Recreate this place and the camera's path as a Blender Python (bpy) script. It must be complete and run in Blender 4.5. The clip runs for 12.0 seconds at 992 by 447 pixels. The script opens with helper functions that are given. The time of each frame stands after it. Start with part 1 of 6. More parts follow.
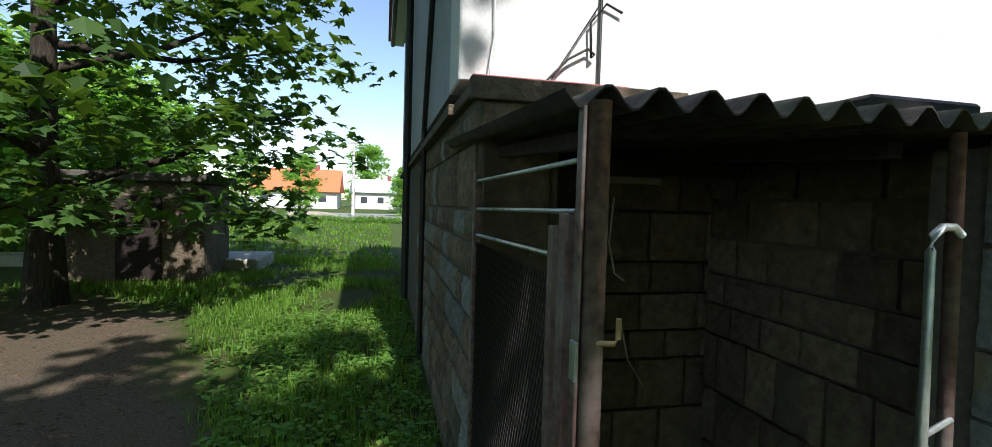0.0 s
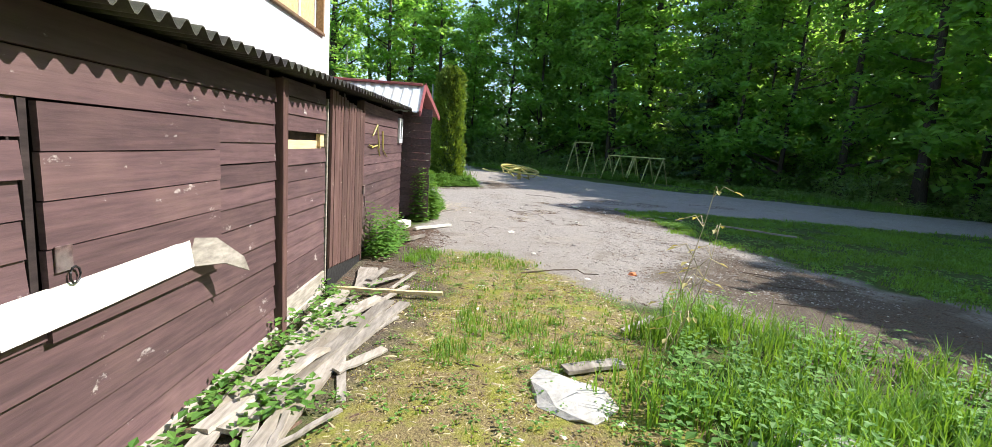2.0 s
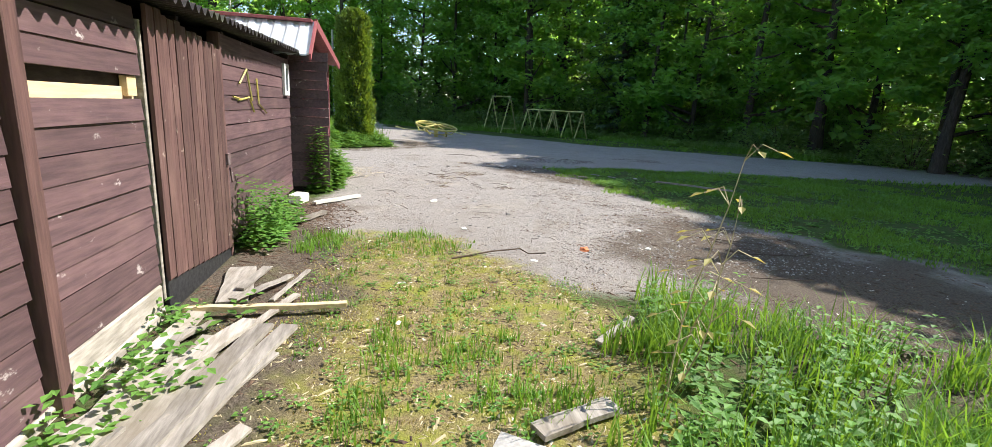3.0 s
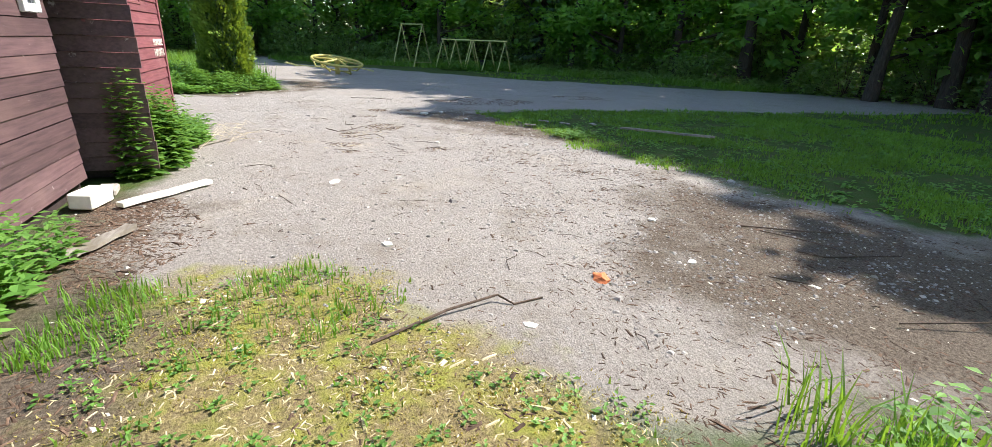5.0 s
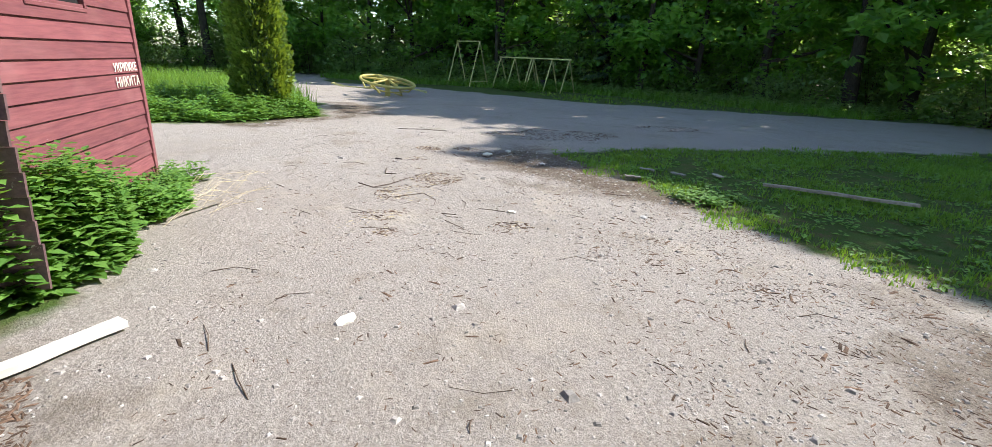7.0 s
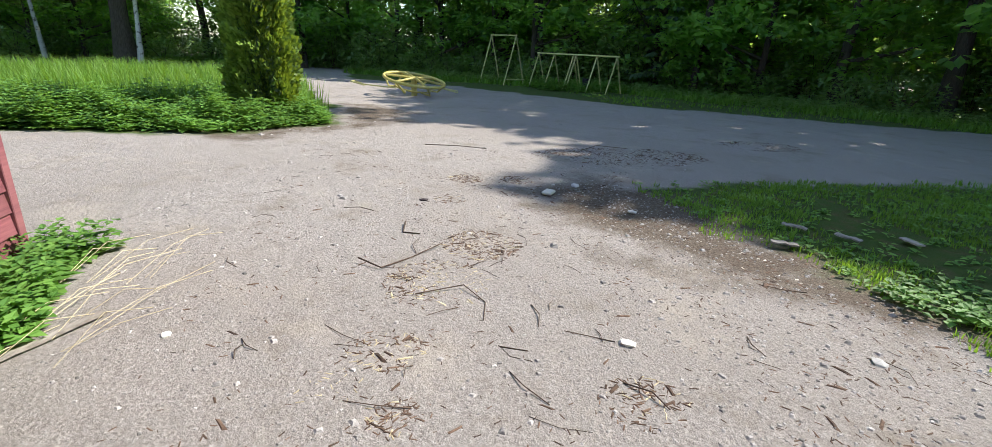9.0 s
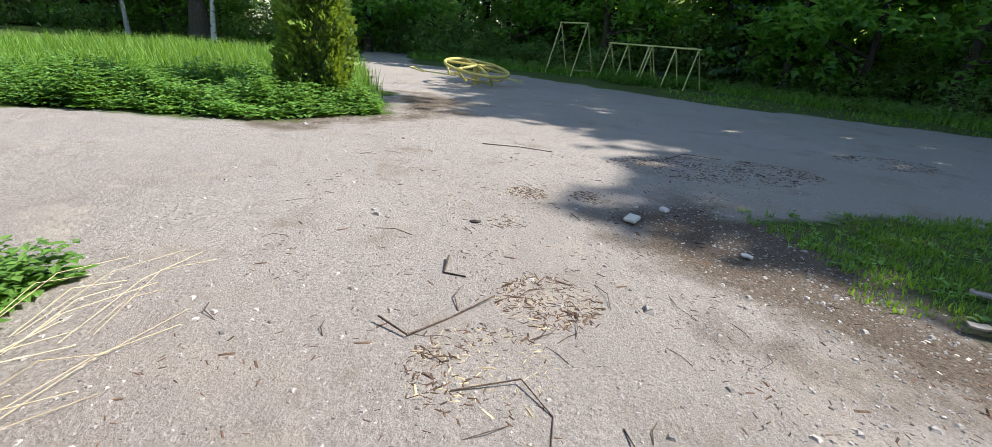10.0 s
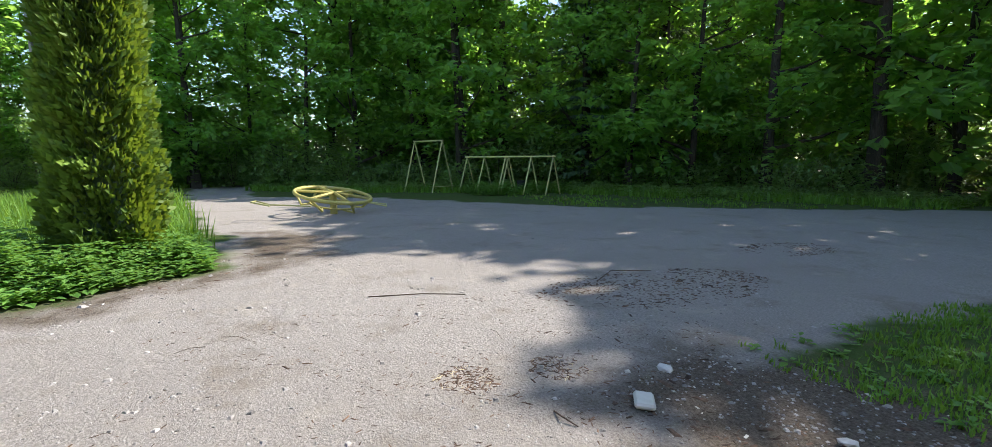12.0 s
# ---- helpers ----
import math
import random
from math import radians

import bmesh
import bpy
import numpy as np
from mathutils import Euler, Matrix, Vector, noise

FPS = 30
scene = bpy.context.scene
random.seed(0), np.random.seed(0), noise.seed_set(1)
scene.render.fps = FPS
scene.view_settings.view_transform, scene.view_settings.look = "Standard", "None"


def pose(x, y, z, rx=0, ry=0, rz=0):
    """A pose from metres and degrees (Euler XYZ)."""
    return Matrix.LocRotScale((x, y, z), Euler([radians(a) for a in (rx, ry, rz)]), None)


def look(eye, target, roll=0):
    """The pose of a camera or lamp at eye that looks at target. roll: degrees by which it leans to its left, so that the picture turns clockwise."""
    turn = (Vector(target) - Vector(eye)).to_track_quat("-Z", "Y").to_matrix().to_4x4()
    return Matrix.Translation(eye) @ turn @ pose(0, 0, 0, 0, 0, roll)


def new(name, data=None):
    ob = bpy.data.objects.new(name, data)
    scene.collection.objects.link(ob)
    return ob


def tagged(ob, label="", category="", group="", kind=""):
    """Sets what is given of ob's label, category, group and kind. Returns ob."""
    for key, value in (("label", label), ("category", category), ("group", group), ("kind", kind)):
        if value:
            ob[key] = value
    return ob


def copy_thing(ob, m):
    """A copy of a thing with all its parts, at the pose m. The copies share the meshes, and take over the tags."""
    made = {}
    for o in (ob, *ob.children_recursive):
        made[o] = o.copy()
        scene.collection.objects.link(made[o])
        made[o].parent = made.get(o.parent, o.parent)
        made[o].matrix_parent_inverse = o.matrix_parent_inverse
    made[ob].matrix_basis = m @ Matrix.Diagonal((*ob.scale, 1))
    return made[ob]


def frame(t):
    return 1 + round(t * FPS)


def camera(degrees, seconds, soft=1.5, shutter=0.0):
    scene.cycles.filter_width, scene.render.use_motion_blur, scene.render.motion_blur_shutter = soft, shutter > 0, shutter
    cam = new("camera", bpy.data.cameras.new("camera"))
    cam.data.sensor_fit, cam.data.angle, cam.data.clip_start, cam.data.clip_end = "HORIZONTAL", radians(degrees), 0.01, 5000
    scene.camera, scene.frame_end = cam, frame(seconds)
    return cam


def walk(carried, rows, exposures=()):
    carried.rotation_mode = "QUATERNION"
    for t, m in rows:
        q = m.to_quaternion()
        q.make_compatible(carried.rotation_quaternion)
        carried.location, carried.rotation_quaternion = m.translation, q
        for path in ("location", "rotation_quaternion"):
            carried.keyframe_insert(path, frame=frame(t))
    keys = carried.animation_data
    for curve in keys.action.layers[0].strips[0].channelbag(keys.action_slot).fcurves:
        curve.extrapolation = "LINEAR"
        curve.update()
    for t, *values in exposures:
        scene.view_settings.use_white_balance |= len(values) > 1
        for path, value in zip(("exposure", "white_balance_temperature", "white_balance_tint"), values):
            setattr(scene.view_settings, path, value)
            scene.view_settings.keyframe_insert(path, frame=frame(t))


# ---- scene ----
cam = camera(89.8, 12.0, 0.8)
PATH = [
    (0, (-0.292, 0.362, 1.546), (0.152, 2.311, 1.466), 1.7),
    (0.4, (-0.052, 0.243, 1.527), (0.871, 2.007, 1.338), 1.4),
    (0.5, (0.012, 0.222, 1.518), (1.113, 1.88, 1.324), 1.4),
    (0.8, (0.242, 0.188, 1.487), (1.864, 1.337, 1.263), 1.4),
    (1, (0.42, 0.177, 1.46), (2.257, 0.931, 1.223), 1.6),
    (1.5, (0.879, 0.152, 1.434), (2.848, 0.199, 1.089), 1.8),
    (2, (1.395, 0.091, 1.441), (3.371, 0.019, 1.14), 4.1),
    (2.5, (2.022, 0.118, 1.408), (3.979, -0.125, 1.074), 3.9),
    (3, (2.663, 0.075, 1.381), (4.571, -0.326, 0.933), 3.2),
    (3.2, (2.897, 0.061, 1.397), (4.79, -0.352, 0.9), 3.0),
    (4.8, (4.813, -0.177, 1.303), (6.594, -0.878, 0.723), 2.9),
    (5, (5.041, -0.228, 1.323), (6.787, -0.93, 0.646), 2.5),
    (5.5, (5.623, -0.386, 1.345), (7.389, -1.092, 0.727), 2.2),
    (6, (6.226, -0.441, 1.349), (7.995, -1.14, 0.731), 2.2),
    (6.5, (6.81, -0.532, 1.323), (8.62, -1.099, 0.689), 1.4),
    (6.7, (7.062, -0.559, 1.355), (8.877, -1.113, 0.723), 2.0),
    (8.3, (8.956, -0.707, 1.408), (10.81, -1.127, 0.789), 2.6),
    (8.5, (9.175, -0.735, 1.392), (11.022, -1.165, 0.756), 2.6),
    (9, (9.733, -0.78, 1.387), (11.574, -1.216, 0.738), 3.1),
    (9.5, (10.278, -0.835, 1.389), (12.108, -1.276, 0.714), 2.4),
    (10, (10.791, -0.883, 1.355), (12.65, -1.107, 0.653), 4.7),
    (10.5, (11.292, -0.866, 1.342), (13.152, -1.052, 0.63), 4.8),
    (11, (11.778, -0.852, 1.372), (13.712, -1.115, 0.936), 2.8),
    (11.5, (12.189, -0.784, 1.347), (14.116, -1.264, 1.114), 2.6),
    (12, (12.512, -0.755, 1.318), (14.346, -1.513, 1.067), -0.2),
]
walk(cam, [(t, look(eye, target, roll)) for t, eye, target, roll in PATH],
     ((0, 0.55, 6300, 12), (0.5, 0.45, 6300, 12), (1.0, 0.6, 6300, 12), (1.6, 1.0, 6300, 12), (2.5, 1.0, 6300, 12), (5.5, 1.2, 6300, 12), (9.0, 1.0, 6300, 12), (12, 1.05, 6300, 12)))

# ---- light ----
SUN_DIR = Vector((0.12, -0.95, 1.0)).normalized()      # towards the sun
world = bpy.data.worlds.new("world")
scene.world = world
world.use_nodes = True
wn = world.node_tree
sky = wn.nodes.new("ShaderNodeTexSky")
sky.sky_type = 'NISHITA'
sky.sun_disc = False
sky.sun_elevation = math.asin(SUN_DIR.z)
sky.sun_rotation = math.atan2(SUN_DIR.x, SUN_DIR.y)
sky.air_density, sky.dust_density = 1.0, 0.6
bg = wn.nodes["Background"]
bg.inputs["Strength"].default_value = 0.15
wn.links.new(sky.outputs[0], bg.inputs[0])
sun_data = bpy.data.lights.new("sun", 'SUN')
sun_data.energy, sun_data.angle, sun_data.color = 4.6, radians(0.53), (1.0, 0.95, 0.86)
sun = new("sun", sun_data)
sun.matrix_world = look(SUN_DIR * 60, (0, 0, 0))


# ---- materials ----
def nodes_of(name):
    m = bpy.data.materials.new(name)
    m.use_nodes = True
    nt = m.node_tree
    return m, nt, nt.nodes["Principled BSDF"]


def add(nt, kind, **vals):
    n = nt.nodes.new(kind)
    for k, v in vals.items():
        n.inputs[k.replace("_", " ")].default_value = v
    return n


def noise_at(nt, scale, detail=4.0, stretch=(1, 1, 1), shift=None, rough=0.6):
    g = nt.nodes.new("ShaderNodeNewGeometry")
    mp = nt.nodes.new("ShaderNodeMapping")
    mp.inputs["Scale"].default_value = stretch
    nt.links.new(g.outputs["Position"], mp.inputs["Vector"])
    if shift is not None:
        nt.links.new(shift, mp.inputs["Location"])
    n = add(nt, "ShaderNodeTexNoise", Scale=scale, Detail=detail, Roughness=rough)
    nt.links.new(mp.outputs[0], n.inputs["Vector"])
    return n.outputs["Fac"]


def remap(nt, fac, a, b, lo=0.0, hi=1.0):
    r = nt.nodes.new("ShaderNodeMapRange")
    r.inputs["From Min"].default_value, r.inputs["From Max"].default_value = a, b
    r.inputs["To Min"].default_value, r.inputs["To Max"].default_value = lo, hi
    nt.links.new(fac, r.inputs["Value"])
    return r.outputs[0]


def mixc(nt, fac, a, b):
    m = nt.nodes.new("ShaderNodeMix")
    m.data_type = 'RGBA'
    if isinstance(fac, float):
        m.inputs[0].default_value = fac
    else:
        nt.links.new(fac, m.inputs[0])
    for i, v in ((6, a), (7, b)):
        if isinstance(v, tuple):
            m.inputs[i].default_value = (*v, 1)
        else:
            nt.links.new(v, m.inputs[i])
    return m.outputs[2]


def scaled(nt, col, fac):
    m = nt.nodes.new("ShaderNodeVectorMath")
    m.operation = 'SCALE'
    nt.links.new(col, m.inputs[0])
    nt.links.new(fac, m.inputs["Scale"])
    return m.outputs[0]


def bump(nt, p, height, strength, dist):
    b = nt.nodes.new("ShaderNodeBump")
    b.inputs["Strength"].default_value, b.inputs["Distance"].default_value = strength, dist
    nt.links.new(height, b.inputs["Height"])
    nt.links.new(b.outputs[0], p.inputs["Normal"])


def surface(name, c1, c2, fine=30.0, stretch=(1, 1, 1), stain=None, stain_scale=1.5, stain_at=(0.55, 0.75), rough=0.8,
            relief=0.3, depth=0.01, metal=0.0, vary=0.25, spots=None, spot_scale=9.0, spot_at=(0.68, 0.72), spec=0.3, island=False):
    """Two tones of grain, large stains, small worn spots, and a tone for each piece."""
    m, nt, p = nodes_of(name)
    if island:
        rnd = nt.nodes.new("ShaderNodeNewGeometry").outputs["Random Per Island"]
    else:
        rnd = nt.nodes.new("ShaderNodeObjectInfo").outputs["Random"]
    off = nt.nodes.new("ShaderNodeCombineXYZ")
    sc = nt.nodes.new("ShaderNodeMath")
    sc.operation = 'MULTIPLY'
    sc.inputs[1].default_value = 17.0
    nt.links.new(rnd, sc.inputs[0])
    nt.links.new(sc.outputs[0], off.inputs[0])
    nt.links.new(sc.outputs[0], off.inputs[2])
    grain = noise_at(nt, fine, 6.0, stretch, off.outputs[0])
    col = mixc(nt, remap(nt, grain, 0.3, 0.7), c1, c2)
    if stain:
        col = mixc(nt, remap(nt, noise_at(nt, stain_scale, 4.0, (1, 1, 1), off.outputs[0]), *stain_at), col, stain)
    if spots:
        col = mixc(nt, remap(nt, noise_at(nt, spot_scale, 5.0, (0.6, 1, 1), off.outputs[0], 0.7), *spot_at), col, spots)
    col = scaled(nt, col, remap(nt, rnd, 0, 1, 1 - vary, 1 + vary))
    nt.links.new(col, p.inputs["Base Color"])
    p.inputs["Metallic"].default_value = metal
    p.inputs["Specular IOR Level"].default_value = spec
    nt.links.new(remap(nt, grain, 0.2, 0.8, min(1, rough + 0.1), max(0.1, rough - 0.12)), p.inputs["Roughness"])
    bump(nt, p, grain, relief, depth)
    return m


def leaf_mat(name, dark, light, glow=0.45, rough=0.62):
    m, nt, p = nodes_of(name)
    rnd = nt.nodes.new("ShaderNodeNewGeometry").outputs["Random Per Island"]
    big = noise_at(nt, 0.7, 3.0)
    col = mixc(nt, rnd, dark, light)
    col = scaled(nt, col, remap(nt, big, 0.3, 0.7, 0.75, 1.25))
    nt.links.new(col, p.inputs["Base Color"])
    p.inputs["Roughness"].default_value = rough
    p.inputs["Specular IOR Level"].default_value = 0.45
    tr = nt.nodes.new("ShaderNodeBsdfTranslucent")
    warm = mixc(nt, 0.5, col, (light[0] * 2.2, light[1] * 1.8, light[2] * 0.6))
    nt.links.new(warm, tr.inputs["Color"])
    mx = nt.nodes.new("ShaderNodeMixShader")
    mx.inputs[0].default_value = glow
    nt.links.new(p.outputs[0], mx.inputs[1])
    nt.links.new(tr.outputs[0], mx.inputs[2])
    nt.links.new(mx.outputs[0], nt.nodes["Material Output"].inputs["Surface"])
    return m


WOOD = surface("brown_stained_wood", (0.070, 0.040, 0.043), (0.145, 0.083, 0.085), 26, (0.12, 1, 1.6), (0.19, 0.115, 0.105), 1.3, (0.5, 0.8),
               0.55, 0.35, 0.006, vary=0.28, spots=(0.44, 0.38, 0.36), spot_scale=8, spot_at=(0.64, 0.69), spec=0.5)
WOOD_V = surface("brown_door_wood", (0.07, 0.036, 0.033), (0.15, 0.08, 0.07), 26, (1.6, 1, 0.12), (0.2, 0.12, 0.1), 1.3, (0.5, 0.8), 0.6, 0.4, 0.006,
                 spots=(0.4, 0.33, 0.27), spot_scale=6, spot_at=(0.66, 0.72), spec=0.4)
RED_WOOD = surface("red_stained_wood", (0.145, 0.045, 0.055), (0.25, 0.085, 0.09), 26, (0.12, 1, 1.6), (0.27, 0.12, 0.12), 1.2, (0.5, 0.8), 0.6, 0.35, 0.006,
                   vary=0.2, spots=(0.45, 0.35, 0.33), spot_scale=7, spot_at=(0.72, 0.77), spec=0.4)
# Dark timber; linings and strips also use it as painted-in gap shade.
DARK_WOOD_AND_GAPS = surface("dark_wood_and_gaps", (0.02, 0.014, 0.014), (0.05, 0.035, 0.033), 25, (0.3, 1, 1), rough=0.8)
GREY_WOOD = surface("weathered_plank", (0.20, 0.175, 0.145), (0.47, 0.42, 0.36), 30, (0.15, 1, 1), (0.22, 0.18, 0.13), 2.5, (0.5, 0.75), 0.85, 0.5, 0.006)
RAW_WOOD = surface("raw_wood", (0.55, 0.40, 0.22), (0.72, 0.56, 0.34), 30, (0.1, 1, 1), rough=0.7)
PALE = surface("peeling_white_board", (0.72, 0.68, 0.58), (0.84, 0.80, 0.71), 12, stain=(0.5, 0.42, 0.28), stain_scale=3, stain_at=(0.58, 0.8), rough=0.6,
               spots=(0.35, 0.25, 0.16), spot_scale=14, spot_at=(0.7, 0.75))
PLASTER = surface("white_plaster", (0.72, 0.72, 0.74), (0.84, 0.84, 0.85), 45, stain=(0.62, 0.61, 0.62), stain_scale=0.9, stain_at=(0.5, 0.8), rough=0.9, relief=0.4, depth=0.012,
                  spots=(0.5, 0.48, 0.46), spot_scale=26, spot_at=(0.72, 0.76))
MID_GREY = surface("mid_grey", (0.28, 0.31, 0.34), (0.36, 0.39, 0.42), 20, stain=(0.24, 0.26, 0.27), rough=0.7)
STONE = surface("rough_stone", (0.13, 0.135, 0.14), (0.26, 0.265, 0.27), 22, stain=(0.22, 0.19, 0.12), stain_scale=3.5, stain_at=(0.52, 0.7), rough=0.92, relief=1.0, depth=0.03, vary=0.25,
                spots=(0.12, 0.115, 0.10), spot_scale=16, spot_at=(0.66, 0.72))
BROWN_STONE = surface("brown_stone", (0.105, 0.08, 0.06), (0.215, 0.17, 0.125), 18, stain=(0.09, 0.075, 0.06), stain_scale=3, stain_at=(0.5, 0.7), rough=0.92, relief=0.9, depth=0.03, vary=0.3)
MORTAR = surface("mortar", (0.10, 0.09, 0.08), (0.18, 0.16, 0.14), 30, rough=0.95, relief=0.6)
BITUMEN = surface("bitumen_sheet", (0.030, 0.027, 0.027), (0.07, 0.062, 0.06), 20, stain=(0.11, 0.115, 0.075), stain_scale=2.2, stain_at=(0.5, 0.7), rough=0.75, relief=0.5)
RUST = surface("rusty_pipe", (0.085, 0.055, 0.055), (0.21, 0.13, 0.12), 40, stain=(0.23, 0.2, 0.19), stain_scale=5, stain_at=(0.45, 0.7), rough=0.6, metal=0.3)
STEEL = surface("worn_steel", (0.38, 0.42, 0.42), (0.55, 0.58, 0.57), 40, stain=(0.2, 0.13, 0.09), stain_scale=9, stain_at=(0.55, 0.75), rough=0.4, metal=0.8)
TIN = surface("galvanised_sheet", (0.58, 0.62, 0.66), (0.7, 0.74, 0.77), 8, stain=(0.5, 0.54, 0.57), rough=0.5, metal=0.15, spec=0.5)
RED_TIN = surface("red_sheet", (0.24, 0.065, 0.07), (0.34, 0.11, 0.11), 14, stain=(0.16, 0.06, 0.055), rough=0.6)
OSB = surface("chipboard", (0.50, 0.34, 0.16), (0.74, 0.56, 0.31), 34, (1, 1, 0.5), stain=(0.58, 0.43, 0.24), stain_scale=16, rough=0.75, relief=0.4, vary=0.08)
FRAME = surface("brown_window_frame", (0.20, 0.13, 0.07), (0.32, 0.21, 0.12), 25, (0.3, 1, 1), rough=0.6)
BLACK = surface("black_plastic", (0.014, 0.014, 0.015), (0.035, 0.035, 0.037), 30, rough=0.5, relief=0.1)
GREY_PLASTIC = surface("grey_plastic", (0.17, 0.18, 0.19), (0.26, 0.27, 0.28), 20, rough=0.5, relief=0.1)
WHITE_PAINT = surface("white_paint", (0.72, 0.73, 0.74), (0.82, 0.82, 0.82), 20, rough=0.5, relief=0.15)
YELLOW = surface("yellow_paint", (0.42, 0.35, 0.08), (0.55, 0.46, 0.14), 20, stain=(0.4, 0.38, 0.22), stain_scale=4, rough=0.5, spots=(0.2, 0.1, 0.05), spot_scale=12)
PALE_YELLOW = surface("faded_yellow_paint", (0.46, 0.42, 0.15), (0.58, 0.54, 0.24), 20, rough=0.55, spots=(0.25, 0.16, 0.08), spot_scale=9)
BARK = surface("bark", (0.035, 0.028, 0.022), (0.10, 0.083, 0.065), 14, (2.5, 2.5, 0.35), rough=0.95, relief=1.0, depth=0.05)
PALE_BARK = surface("pale_bark", (0.38, 0.37, 0.34), (0.56, 0.55, 0.51), 12, (1, 1, 2), stain=(0.07, 0.06, 0.05), stain_scale=5, stain_at=(0.55, 0.65), rough=0.9)
TWIG = surface("twig", (0.05, 0.035, 0.025), (0.13, 0.09, 0.065), 30, rough=0.9)
PEBBLE = surface("pebble", (0.21, 0.19, 0.175), (0.40, 0.37, 0.335), 40, rough=0.9, vary=0.5, island=True)
CHIP = surface("pale_chips", (0.50, 0.44, 0.35), (0.70, 0.64, 0.54), 30, rough=0.85, vary=0.3, island=True)
DEBRIS = surface("brown_debris", (0.05, 0.032, 0.022), (0.16, 0.10, 0.065), 30, rough=0.95, vary=0.5, island=True)
CONCRETE = surface("concrete", (0.36, 0.34, 0.31), (0.52, 0.50, 0.46), 25, stain=(0.27, 0.25, 0.21), stain_scale=3, rough=0.92, relief=0.5)
ORANGE = surface("orange_tile", (0.62, 0.15, 0.06), (0.75, 0.24, 0.11), 8, rough=0.8)
HOUSE_WALL = surface("house_wall", (0.62, 0.62, 0.60), (0.74, 0.74, 0.72), 5, rough=0.9)
ASPHALT = surface("asphalt", (0.26, 0.26, 0.26), (0.36, 0.355, 0.35), 20, rough=0.9)
STRAW = surface("dry_straw", (0.40, 0.33, 0.19), (0.56, 0.47, 0.29), 20, rough=0.8, vary=0.3, island=True)
RED_LEAF = surface("rust_coloured_scrap", (0.45, 0.13, 0.05), (0.58, 0.2, 0.08), 30, rough=0.8)
ROOM_SHADE = surface("interior_shade", (0.01, 0.01, 0.01), (0.02, 0.02, 0.02), 10, rough=0.9)

LEAF = leaf_mat("broad_leaf", (0.075, 0.20, 0.085), (0.27, 0.49, 0.13), 0.7, 0.42)
MAPLE = leaf_mat("maple_leaf", (0.03, 0.085, 0.022), (0.09, 0.19, 0.035), 0.42)
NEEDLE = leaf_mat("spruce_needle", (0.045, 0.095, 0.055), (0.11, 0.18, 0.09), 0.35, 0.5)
THUJA = leaf_mat("thuja_spray", (0.06, 0.12, 0.014), (0.22, 0.33, 0.045), 0.25, 0.6)
GRASS = leaf_mat("green_grass", (0.075, 0.18, 0.02), (0.19, 0.35, 0.05), 0.4)
DRYGRASS = leaf_mat("yellow_grass", (0.20, 0.19, 0.045), (0.46, 0.40, 0.14), 0.35)
HERB = leaf_mat("herb_leaf", (0.07, 0.18, 0.03), (0.17, 0.33, 0.06), 0.35)
BUSH_LEAF = leaf_mat("bush_leaf", (0.09, 0.19, 0.075), (0.24, 0.38, 0.14), 0.55, 0.33)

GLASS, gt, gp = nodes_of("window_glass")
gp.inputs["Base Color"].default_value = (0.06, 0.07, 0.08, 1)
gp.inputs["Roughness"].default_value = 0.08


